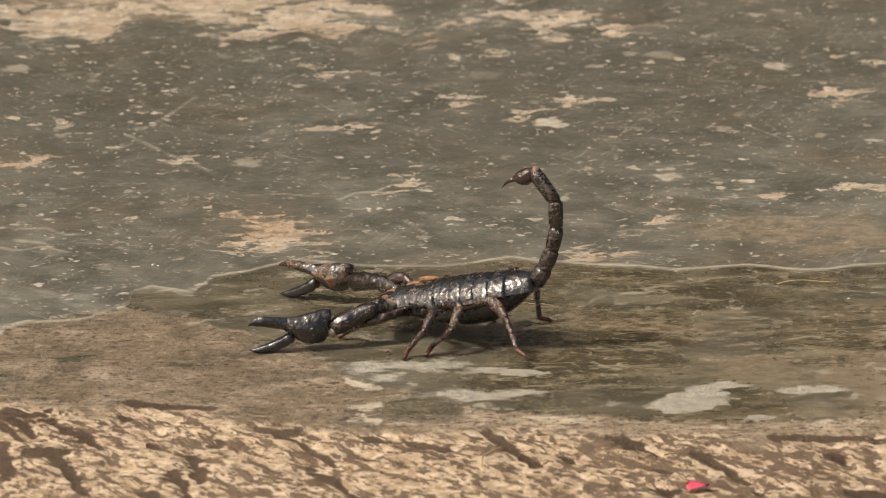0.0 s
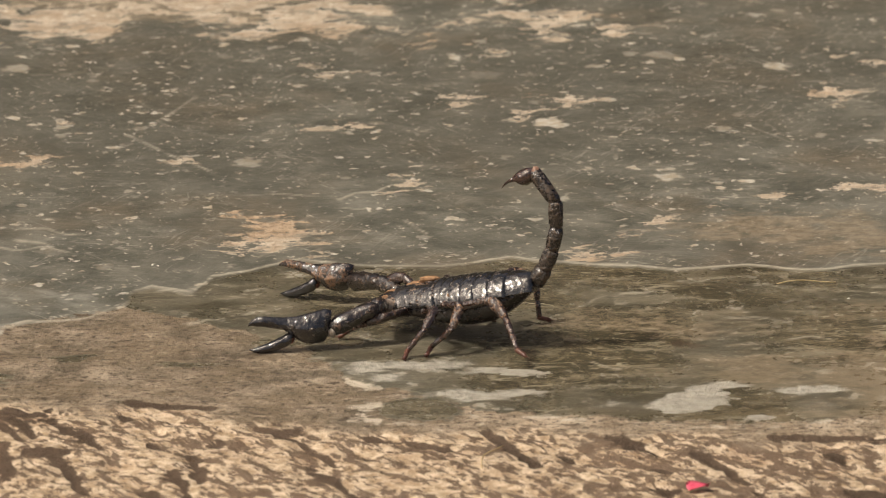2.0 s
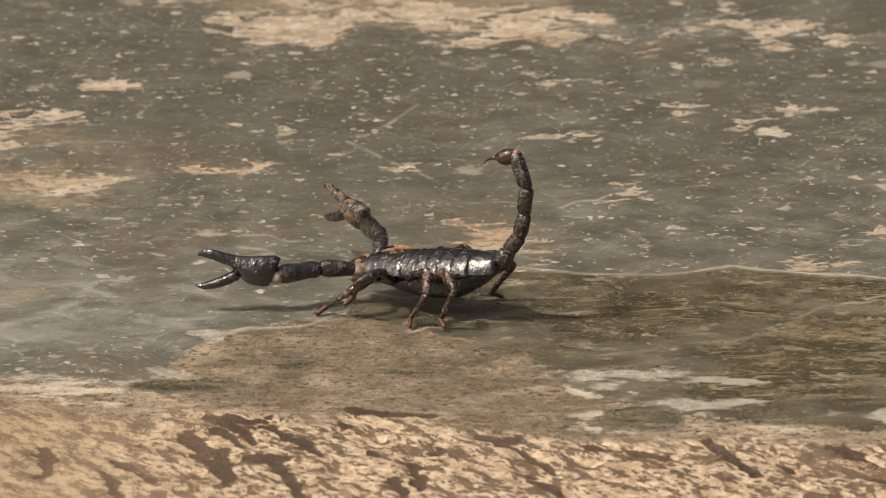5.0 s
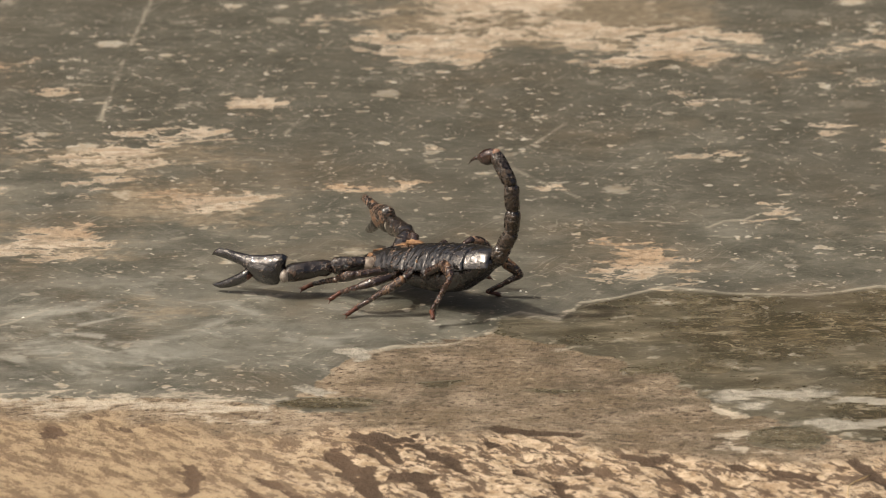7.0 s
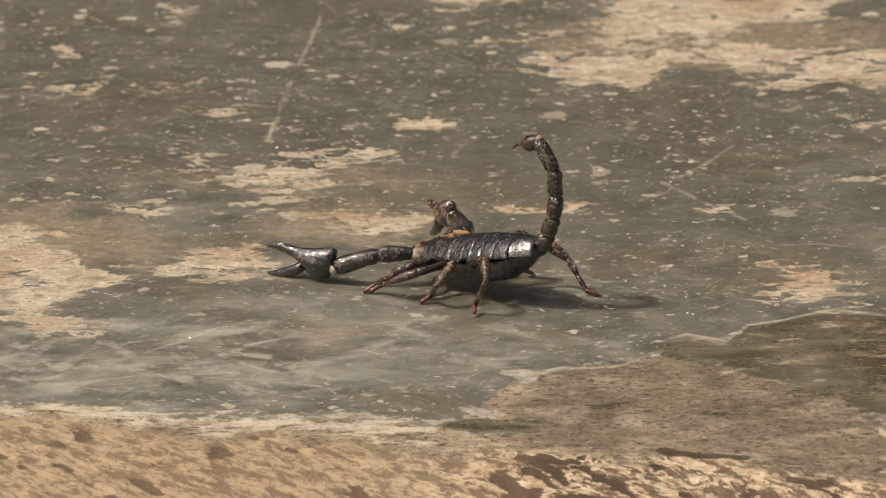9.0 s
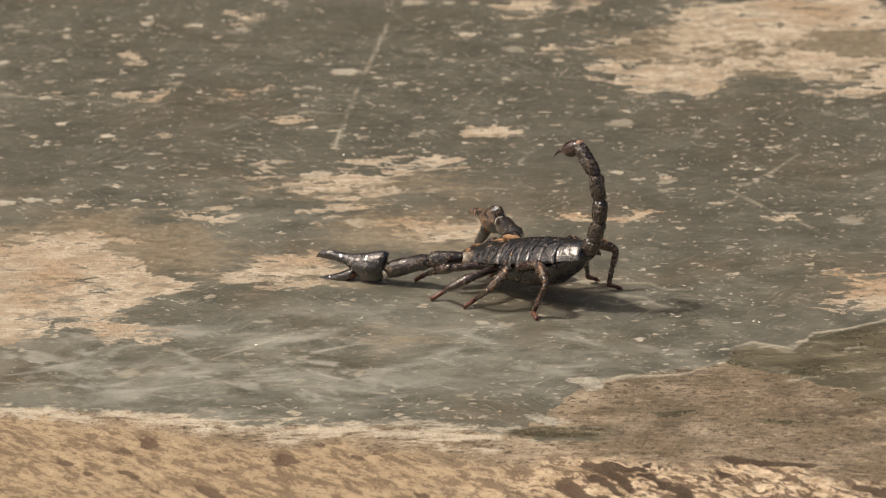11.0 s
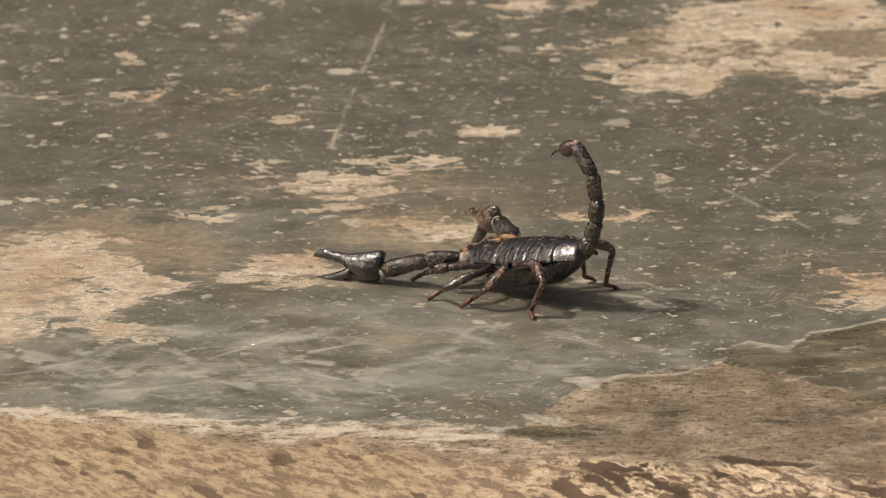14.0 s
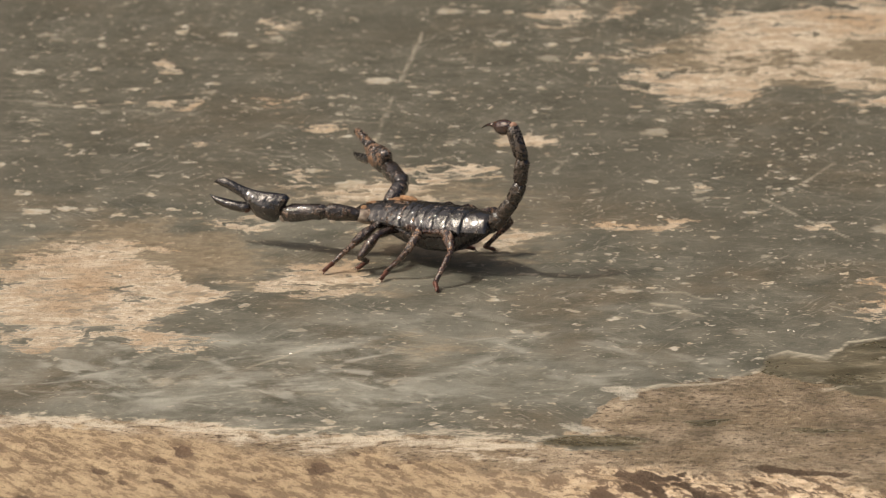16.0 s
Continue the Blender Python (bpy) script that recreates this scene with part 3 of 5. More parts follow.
    film_x = [-0.46, -0.144, -0.133, -0.124, -0.115, -0.108, -0.104, -0.102, -0.096, -0.090, -0.0825, -0.0764, -0.068, -0.057, -0.048, -0.027, 0.0, 0.022, 0.041, 0.052, 0.065, 0.078, 0.087, 0.1025, 0.119, 0.134, 0.147, 0.2]
    film_y = [-0.115, -0.0913, -0.0847, -0.0828, -0.0795, -0.0697, -0.0664, -0.0495, -0.0452, -0.0478, -0.0518, -0.0331, -0.0277, -0.0196, -0.0142, -0.0196, -0.0196, -0.0101, -0.0163, -0.0196, -0.0196, -0.0251, -0.023, -0.0183, -0.0251, -0.021, -0.0163, -0.02]
    pools = np.clip(spots(x + 0.25 * (wx - x), y + 0.25 * (wy - y), POOLS) / 0.0015, 0, 1)
    wave = 0.0011 * clouds(x, y, 0.008, 51, 3)
    shore = np.interp(x, film_x, film_y) + wave - y
    film = np.clip(shore / 0.004, 0, 1) * np.clip((x + 0.152) / 0.02, 0, 1) * (0.75 + 0.35 * clouds(x, y, 0.03, 61, 2))
    film = np.maximum(film, 0.75 * pools)
    # the film's bright edge: a slight ridge with its highlight painted on
    rim = 1.1 * np.clip(1 - np.abs(shore) / 0.0017, 0, 1) * np.clip((x + 0.150) / 0.012, 0, 1) * np.clip(0.85 + 0.6 * clouds(x, y, 0.02, 71, 2), 0.15, 1)
    second = np.interp(x, [-0.11, -0.09, -0.07, -0.03, 0.02, 0.07, 0.15], [-0.06, -0.085, -0.105, -0.118, -0.105, -0.03, -0.045]) + 2 * wave - y
    rim = np.maximum(rim, 0.5 * np.clip(1 - np.abs(second) / 0.0014, 0, 1) * np.clip((x + 0.03) / 0.02, 0, 1) * np.clip(1.6 * clouds(x, y, 0.016, 81, 2), 0, 1))
    rim = np.maximum(rim, 0.8 * stroke(x, y + 0.15 * (wy - y), SCRATCHES, 0.0011) * np.clip(0.5 + clouds(x, y, 0.01, 91, 2), 0.15, 1))
    rim = np.maximum(rim, 0.75 * stroke(x, y + 0.25 * (wy - y) - 0.0015 * np.cos(x * 420), GLINT_ARCS, 0.0013))
    scuff = np.clip(1.35 * np.exp(-((x + 0.265) / 0.088) ** 2 - ((y + 0.08) / 0.055) ** 2) + 0.35 * np.exp(-((x + 0.135) / 0.05) ** 2 - ((y - 0.02) / 0.045) ** 2) + 0.3 + 0.25 * clouds(x, y, 0.06, 101, 2), 0, 1.4)
    inside = (x > -0.46) & (x < 0.22) & (y > -0.33) & (y < 0.47)
    groove, rim = np.where(inside, groove, 0.0), np.where(inside, rim, 0.0)
    step = lambda a, w: np.clip(a / w + 0.5, 0, 1)
    # lower the mask, and so darken the coat, towards the far left
    scuff = np.maximum(scuff - 0.60 * np.clip((y - 0.10) / 0.12, 0, 1) * np.clip((-0.02 - x) / 0.10, 0.35, 1), 0)
    # clay that the film has soaked, and mud over the strip
    soaked = np.clip(1.15 - earth / (0.050 + 0.024 * clouds(x, y, 0.03, 111, 3)), 0, 1) * np.clip((x + 0.156) / 0.014, 0, 1) * np.clip((0.01 - x) / 0.02, 0, 1) * 0.9
    soaked = np.clip(soaked * (0.85 + 0.5 * clouds(x, y, 0.012, 121, 3)), 0, 0.9)
    muddy = -0.006 * np.clip((-0.15 - x) / 0.06, 0, 1) + 0.028 * np.clip((x - 0.0) / 0.06, 0, 1) + 0.012 * np.clip((-0.24 - y) / 0.04, 0, 1)
    calm = np.where(inside, np.clip((-0.13 - x) / 0.07, 0, 1), 0.5)
    muddy = np.where(inside, muddy, 0.0)
    rise = 0.00025 * clouds(x, y, 0.05, 5, 3) - 0.0004 * step(worn, 0.002) - 0.0005 * step(earth, 0.002) + 0.0003 * rim
    rise += strip * (0.0007 * (1 - 0.75 * calm) * clouds(x, y, 0.0085, 21, 4) - 0.0003) - 0.0007 * np.clip(groove, 0, 1) * np.maximum(strip, 0.4)
    rise = np.where(inside, rise, 0.0)
    nx, ny = len(xs), len(ys)
    i, j = np.meshgrid(np.arange(nx - 1), np.arange(ny - 1))
    a = (j * nx + i).ravel()
    quads = np.stack([a, a + 1, a + nx + 1, a + nx], 1)
    mesh = bpy.data.meshes.new("ground")
    mesh.vertices.add(len(x)), mesh.loops.add(quads.size), mesh.polygons.add(len(quads))
    mesh.vertices.foreach_set("co", np.stack([x, y, rise], 1).ravel())
    mesh.loops.foreach_set("vertex_index", quads.ravel())
    mesh.polygons.foreach_set("loop_start", np.arange(len(quads)) * 4)
    mesh.polygons.foreach_set("use_smooth", np.ones(len(quads), bool))
    mesh.update(calc_edges=True)
    for name, field in (("bare", worn), ("pale", pale), ("earth", earth), ("lip", lip), ("strip", strip), ("groove", groove), ("film", film), ("rim", rim), ("scuff", scuff), ("stain", stain), ("soaked", soaked), ("muddy", muddy), ("calm", calm)):
        mesh.attributes.new(name, "FLOAT", "POINT").data.foreach_set("value", np.asarray(field, float))
    mesh.materials.append(CEMENT)
    tagged(new("ground", mesh), "worn grey cement floor with flaked sandy patches and a damp film", "floor", kind="structure")


build_ground()


def build_unseen_wall():
    """Adds an out-of-view wall for unknown dark surroundings, to darken low reflections."""
    bm = bmesh.new()
    bmesh.ops.create_cube(bm, size=1.0, matrix=Matrix.Translation((0, 4.6, 1.7)) @ Matrix.Diagonal((16.0, 0.2, 3.4, 1)))
    bmesh.ops.bevel(bm, geom=bm.edges[:], offset=0.01, segments=2, affect="EDGES")
    mesh = bpy.data.meshes.new("unseen_wall")
    bm.to_mesh(mesh)
    bm.free()
    mesh.materials.append(BACKDROP)
    tagged(new("unseen_wall", mesh), "added dark wall out of view that darkens low reflections", "wall", kind="structure")


build_unseen_wall()


# ---- mesh helpers (centimetres in, metres out) ----
CM = 0.01


def ring(x, cy, cz, ry, rz, n=16, power=2.0, keel=0.0, lobes=8):
    """A cross-section in the plane across x: a superellipse, with keels."""
    out = []
    for k in range(n):
        a = 2 * math.pi * k / n
        c, s = math.cos(a), math.sin(a)
        r = (abs(c) ** power + abs(s) ** power) ** (-1 / power) * (1 + keel * math.cos(lobes * a))
        out.append(Vector((x, cy + ry * r * c, cz + rz * r * s)) * CM)
    return out


def loft(bm, rings):
    rows = [[bm.verts.new(v) for v in r] for r in rings]
    n = len(rows[0])
    for a, b in zip(rows, rows[1:]):
        for k in range(n):
            bm.faces.new((a[k], a[(k + 1) % n], b[(k + 1) % n], b[k]))
    bm.faces.new(rows[0][::-1]), bm.faces.new(rows[-1])
    return rows


def limb(bm, stations, n=14, power=2.0, keel=0.0, lobes=8):
    """A limb along x through stations (x, y, z, half width, half height)."""
    return loft(bm, [ring(x, y, z, ry, rz, n, power, keel, lobes) for x, y, z, ry, rz in stations])


def rough_up(bm, amount, scale, seed):
    for v in bm.verts:
        v.co += noise.noise_vector(v.co * scale + Vector((seed, seed * 1.7, seed * 0.3))) * amount


def part(name, bm, mat, parent, label=""):
    bmesh.ops.recalc_face_normals(bm, faces=bm.faces)
    mesh = bpy.data.meshes.new(name)
    bm.to_mesh(mesh)
    bm.free()
    mesh.polygons.foreach_set("use_smooth", [True] * len(mesh.polygons))
    mesh.materials.append(mat)
    ob = new(name, mesh)
    ob.parent = parent
    return tagged(ob, label) if label else ob


def along(place, way, up):
    """The pose of a limb that starts at place and runs along way, with its z near up."""
    x = way.normalized()
    y = up.cross(x).normalized()
    z = x.cross(y)
    m = Matrix((x, y, z)).transposed().to_4x4()
    m.translation = place
    return m


def bristles(bm, start, end, count, reach, seed):
    """Short stiff hairs that stand off a limb."""
    rng = random.Random(seed)
    a, b = Vector(start), Vector(end)
    for _ in range(count):
        p = a.lerp(b, rng.random())
        d = Vector((rng.uniform(-0.3, 0.6), rng.uniform(-1, 1), rng.uniform(-1, 1))).normalized()
        tip, side = p + d * reach * rng.uniform(0.6, 1.2), d.orthogonal().normalized() * 0.008
        up = d.cross(side.normalized()) * 0.008
        base = [p + side, p - side * 0.5 + up, p - side * 0.5 - up]
        vs = [bm.verts.new(q * CM) for q in base] + [bm.verts.new(tip * CM)]
        for f in ((0, 1, 3), (1, 2, 3), (2, 0, 3), (2, 1, 0)):
            bm.faces.new([vs[k] for k in f])


# ---- the scorpion: x ahead, y to its left, z up; the origin is the middle of the body ----
def plate(x0, x1, w0, w1, h0, h1, base, thick=0.06, lip=0.03, notch=0.0, groove=0.0, rows=7, n=22, seed=0, grit=0.00012):
    """A domed back plate from x0 (front) to x1, with a rounded rear lip."""
    bm = bmesh.new()
    rings = []
    for k in range(rows):
        s = k / (rows - 1)
        w, h = w0 + (w1 - w0) * s, h0 + (h1 - h0) * s
        swell = lip * math.sin(math.pi * min(1, s * 1.15)) + (lip * 0.6 if k == rows - 2 else 0) - (0.06 if k == rows - 1 else 0)
        pts = []
        for side in (1, -1):
            for i in range(n):
                a = math.pi * i / (n - 1)
                if side < 0:
                    a = math.pi - a
                c, d = math.cos(a), math.sin(a)
                out = 1.0 if side > 0 else 0.94
                y = w * out * c
                z = base + (h + swell) * (1 - abs(c) ** 2.1) ** 0.66 - (0 if side > 0 else thick * (0.3 + d))
                z -= groove * math.exp(-((y / 0.13) ** 2)) * d * (0.4 + s)
                x = x0 + (x1 - x0) * s - notch * (1 - s) ** 3 * math.exp(-((y / 0.22) ** 2))
                x -= 0.05 * (1 - d) * (1 if k in (0, rows - 1) else 0.5)
                pts.append(Vector((x, y, z)) * CM)
        rings.append(pts)
    loft(bm, rings)
    rough_up(bm, grit, 620, seed)
    rough_up(bm, grit * 0.6, 1500, seed + 40)
    return bm


LEG_BASE = {"1": (1.68, 0.68, -0.26), "2": (1.00, 0.78, -0.34), "3": (0.30, 0.84, -0.14), "4": (-0.40, 1.00, -0.24)}
LEG_LINKS = {"1": (1.60, 1.00), "2": (1.88, 0.88), "3": (1.60, 1.00), "4": (1.89, 1.27)}
LEG_BEND = {"N1": (-0.5, 0.8, 0.25), "N2": (-0.61, 0.77, 0.16), "N3": (-0.90, 0.38, 0.25), "N4": (-0.95, 0.12, 0.10), "R1": (-0.4, 0.6, 0.7), "R2": (-0.5, 0.5, 0.7), "R3": (-0.6, 0.3, 0.8), "R4": (-0.57, 0.75, 0.15)}
LEG_ARCH = {"1": 0.38, "2": 0.50, "3": 0.56, "4": 0.44}
TAIL_LENGTHS = (0.60, 0.72, 0.77, 0.86, 1.20)
FEMUR, PATELLA, PALM, FINGER = 1.15, 1.70, 1.25, 1.35


# dried mud on the back: place, half sizes, turn
CRUSTS = [((1.15, -0.42, 0.44), (0.40, 0.24, 0.10), (24, -4, 8), 1), ((1.75, -0.36, 0.37), (0.26, 0.15, 0.09), (20, 4, -12), 2), ((2.45, 0.12, 0.30), (0.20, 0.14, 0.06), (0, 10, 30), 3),
          ((2.50, 0.48, 0.14), (0.14, 0.12, 0.07), (-45, 0, 0), 4), ((-0.66, 0.74, 0.22), (0.13, 0.09, 0.08), (-50, 0, 10), 5), ((0.05, 0.84, 0.14), (0.10, 0.07, 0.06), (-60, 0, 0), 6),
          ((-1.45, 0.66, 0.24), (0.11, 0.06, 0.05), (-50, 0, 0), 8)]


def build_body(root):
    part("carapace", plate(2.84, 0.58, 0.72, 1.00, 0.42, 0.68, -0.15, lip=0.05, notch=0.22, groove=0.11, rows=13, n=30, seed=1, grit=0.00022), HEAD_SHELL, root, "black head shield smeared with dried orange mud")
    edges = [0.68, 0.44, 0.10, -0.30, -0.76, -1.28, -1.84, -2.66]
    widths = [0.95, 0.98, 1.02, 1.05, 1.05, 1.01, 0.92, 0.54]
    for k in range(7):
        bm = plate(edges[k] + 0.10, edges[k + 1] - 0.07, widths[k] * 0.97, widths[k + 1] if k == 6 else widths[k + 1] * 1.02, 0.62 - 0.02 * max(0, k - 4), 0.68 - 0.03 * max(0, k - 3) - (0.08 if k == 6 else 0), -0.17 + 0.016 * k, lip=0.075, rows=9, n=28, seed=k + 5, grit=0.00020)
        part("back_plate", bm, SHELL, root)
    bm = bmesh.new()
    limb(bm, [(2.55, 0, -0.12, 0.35, 0.16), (2.2, 0, -0.18, 0.58, 0.28), (1.4, 0, -0.24, 0.82, 0.36), (0.6, 0, -0.38, 0.90, 0.54), (-0.3, 0, -0.42, 0.95, 0.61), (-1.2, 0, -0.37, 0.93, 0.57), (-1.9, 0, -0.20, 0.77, 0.42), (-2.5, 0, 0.0, 0.46, 0.26), (-2.72, 0, 0.06, 0.30, 0.20)], 32, 2.1)
    for v in bm.verts:
        v.co.z += 0.00032 * math.sin(v.co.x * 1150)
    rough_up(bm, 0.0005, 420, 2)
    part("belly", bm, BELLY, root, "dark brown ribbed underside")
    for side in (1, -1):
        bm = bmesh.new()
        limb(bm, [(2.45, 0.20 * side, 0.0, 0.12, 0.13), (2.75, 0.22 * side, -0.01, 0.17, 0.17), (2.98, 0.21 * side, -0.03, 0.15, 0.14), (3.16, 0.17 * side, -0.07, 0.05, 0.06), (3.22, 0.15 * side, -0.09, 0.012, 0.015)], 12)
        part("jaw", bm, ARM, root, "small mud-stained jaw")
        bm = bmesh.new()
        bmesh.ops.create_icosphere(bm, subdivisions=2, radius=0.055 * CM, matrix=Matrix.Translation(Vector((1.98, 0.10 * side, 0.38)) * CM))
        part("eye", bm, EYE_BLACK, root)
        bm = bmesh.new()
        limb(bm, [(2.05, 0.52 * side, -0.10, 0.24, 0.22), (2.32, 0.66 * side, -0.05, 0.27, 0.25), (2.50, 0.76 * side, -0.01, 0.20, 0.20)], 14)
        part("arm_socket", bm, JOINT, root, "pale joint membrane")
        for key in "1234":
            x, y, z = LEG_BASE[key]
            bm = bmesh.new()
            limb(bm, [(-0.52, 0, 0, 0.13, 0.13), (-0.25, 0, 0, 0.20, 0.20), (0.0, 0, 0.02, 0.20, 0.20), (0.13, 0, 0.01, 0.13, 0.13)], 12, 2.2)
            rough_up(bm, 0.0001, 700, x)
            coxa = part("hip", bm, BELLY, root)
            coxa.matrix_basis = pose(x * CM, y * side * CM, z * CM, 0, 0, 80 * side)
    for place, size, turn, seed in CRUSTS:
        bm = bmesh.new()
        bmesh.ops.create_icosphere(bm, subdivisions=3, radius=CM, matrix=Matrix.Diagonal((*size, 1)))
        rough_up(bm, 0.0009, 420, seed)
        rough_up(bm, 0.0004, 1300, seed + 7)
        crust = part("mud_crust", bm, CRUST, root, "flake of dried orange mud")
        crust.matrix_basis = pose(*[c * CM for c in place], *turn)
    # comb organs under the belly
    for side in (1, -1):
        bm = bmesh.new()
        limb(bm, [(0, 0, 0, 0.05, 0.04), (0.3, 0, -0.02, 0.08, 0.04), (0.7, 0, -0.04, 0.05, 0.03)], 8)
        for k in range(9):
            limb(bm, [(0.1 + 0.07 * k, 0.05, -0.02, 0.02, 0.015), (0.1 + 0.07 * k + 0.01, 0.05, -0.10, 0.012, 0.012)], 6)
        comb = part("comb", bm, JOINT, root)
        comb.matrix_basis = pose(0.25 * CM, 0.2 * side * CM, -0.66 * CM, 0, 0, 115 * side)


def build_tail(root):
    out = []
    for k, length in enumerate(TAIL_LENGTHS):
        r = (0.275, 0.25, 0.235, 0.228, 0.228)[k]
        bm = bmesh.new()
        limb(bm, [(-0.04, 0, 0, r * 0.62, r * 0.62), (0.03, 0, 0, r * 0.86, r * 0.86), (length * 0.22, 0, 0.01, r, r), (length * 0.55, 0, 0.015, r * 1.02, r * 1.03), (length * 0.82, 0, 0.01, r * 0.97, r), (length * 0.96, 0, 0, r * 0.88, r * 0.90), (length + 0.03, 0, 0, r * 0.6, r * 0.6)], 24, 2.2, 0.06, 8)
        rough_up(bm, 0.00035, 600, k + 3)
        rough_up(bm, 0.00018, 1600, k + 13)
        joint = part("tail_segment", bm, TAIL, root)
        bm = bmesh.new()
        bristles(bm, (length * 0.2, 0, 0), (length * 0.9, 0, 0), 14, r + 0.16, k)
        tagged(part("hairs", bm, TAIL, joint), kind="stuff")
        out.append(joint)
    bm = bmesh.new()
    limb(bm, [(-0.06, 0, 0, 0.10, 0.10), (0.04, 0, 0, 0.15, 0.15), (0.20, 0, 0.04, 0.24, 0.25), (0.40, 0, 0.05, 0.27, 0.28), (0.58, 0, 0.03, 0.23, 0.23), (0.72, 0, -0.01, 0.14, 0.14), (0.80, 0, -0.03, 0.08, 0.08)], 18)
    rough_up(bm, 0.00012, 600, 9)
    bulb = part("telson", bm, STING, root, "glossy reddish-brown sting bulb")
    bm = bmesh.new()
    limb(bm, [(0.74, 0, -0.015, 0.105, 0.105), (0.86, 0, -0.035, 0.07, 0.07), (1.00, 0, -0.035, 0.05, 0.05), (1.14, 0, -0.005, 0.034, 0.034), (1.26, 0, 0.05, 0.018, 0.018), (1.33, 0, 0.10, 0.004, 0.004)], 12)
    part("sting", bm, STING, bulb, "thin dark curved sting")
    bm = bmesh.new()
    bmesh.ops.create_icosphere(bm, subdivisions=2, radius=0.15 * CM, matrix=Matrix.Translation((-0.0006, 0, 0)))
    rough_up(bm, 0.0002, 900, 3)
    part("tail_joint", bm, SKIN, bulb, "pinkish joint membrane below the sting")
    return out + [bulb]


def build_arm(root, side, shell):
    bm = bmesh.new()
    limb(bm, [(-0.10, 0, 0, 0.14, 0.14), (0.05, 0, 0, 0.21, 0.21), (0.35, 0, 0.02, 0.24, 0.25), (0.80, 0, 0.03, 0.27, 0.29), (1.05, 0, 0.01, 0.25, 0.27), (FEMUR + 0.10, 0, 0, 0.13, 0.13)], 18, 2.5, 0.02, 6)
    rough_up(bm, 0.0003, 420, side + 3)
    upper = part("pedipalp", bm, ARM, root, "mud-crusted pincer arm")
    bm = bmesh.new()
    limb(bm, [(-0.10, 0, 0, 0.13, 0.13), (0.08, 0, 0, 0.24, 0.24), (0.25, 0.03 * side, 0.0, 0.28, 0.27), (0.42, 0, 0.01, 0.27, 0.26), (0.9, 0, 0.02, 0.30, 0.30), (1.30, 0, 0.02, 0.31, 0.32), (1.55, 0, 0.01, 0.25, 0.25), (PATELLA + 0.02, 0, 0, 0.15, 0.15)], 20, 2.4, 0.02, 6)
    rough_up(bm, 0.0003, 420, side + 8)
    fore = part("forearm", bm, ARM, upper)
    bm = bmesh.new()
    bristles(bm, (0.1, 0, 0), (FEMUR * 0.9, 0, 0), 12, 0.36, side + 2)
    tagged(part("hairs", bm, ARM, upper), kind="stuff")
    bm = bmesh.new()
    bmesh.ops.create_icosphere(bm, subdivisions=3, radius=0.235 * CM, matrix=Matrix.Translation((-0.0011, 0, 0)) @ Matrix.Diagonal((0.75, 1.0, 1.0, 1)))
    wrist = part("wrist", bm, MEMBRANE, upper, "pale wrist membrane")
    # palm with the fixed upper finger, humped above near the wrist
    bm = bmesh.new()
    limb(bm, [(-0.03, 0, 0, 0.12, 0.14), (0.02, 0, 0.13, 0.20, 0.35), (0.09, 0, 0.17, 0.27, 0.50), (0.26, 0, 0.14, 0.34, 0.56), (0.52, 0, 0.08, 0.37, 0.55), (0.80, 0, 0.04, 0.36, 0.48), (1.04, 0, 0.07, 0.30, 0.38), (1.24, 0, 0.14, 0.235, 0.28), (1.45, 0, 0.19, 0.20, 0.215), (1.80, 0, 0.225, 0.185, 0.19), (2.10, 0, 0.245, 0.165, 0.17), (2.34, 0, 0.235, 0.13, 0.145), (2.49, 0, 0.20, 0.09, 0.105), (2.57, 0, 0.15, 0.05, 0.065), (2.61, 0, 0.09, 0.008, 0.01)], 28, 1.75, 0.012, 10)
    for v in bm.verts:
        x, z = v.co.x / CM, v.co.z / CM
        if z > 0.3 and x < 1.2:
            v.co.x -= 0.16 * CM * (z - 0.3) / 0.3 * max(0.0, 1 - x / 0.8)
    for k in range(9):
        limb(bm, [(1.42 + 0.1 * k, 0.03, 0.09, 0.02, 0.02), (1.42 + 0.1 * k, 0.03, 0.03 + 0.005 * k, 0.008, 0.008)], 6)
    for v in bm.verts:
        v.co.z *= 1.0 if side > 0 else 0.88
    rough_up(bm, 0.00035, 480, side + 15)
    rough_up(bm, 0.00015, 1500, side + 16)
    hand = part("claw", bm, shell, upper, "heavy claw with a tapering fixed finger")
    bm = bmesh.new()
    limb(bm, [(-0.14, 0, 0.06, 0.12, 0.12), (-0.02, 0, 0.03, 0.19, 0.18), (0.18, 0, -0.02, 0.20, 0.19), (0.48, 0, -0.045, 0.18, 0.175), (0.82, 0, -0.045, 0.155, 0.15), (1.08, 0, -0.015, 0.12, 0.115), (1.25, 0, 0.035, 0.058, 0.06), (1.36, 0, 0.10, 0.008, 0.01)], 16, 2.2)
    for k in range(7):
        limb(bm, [(0.25 + 0.1 * k, 0.03, 0.06, 0.02, 0.02), (0.25 + 0.1 * k, 0.03, 0.13, 0.008, 0.008)], 6)
    rough_up(bm, 0.0001, 600, side + 31)
    thumb = part("movable_finger", bm, CLAW, upper, "glossy blue-black movable finger")
    bm = bmesh.new()
    bmesh.ops.create_icosphere(bm, subdivisions=3, radius=0.17 * CM)
    knuckle = part("finger_joint", bm, FOOT, upper, "reddish finger joint")
    return upper, fore, wrist, hand, thumb, knuckle


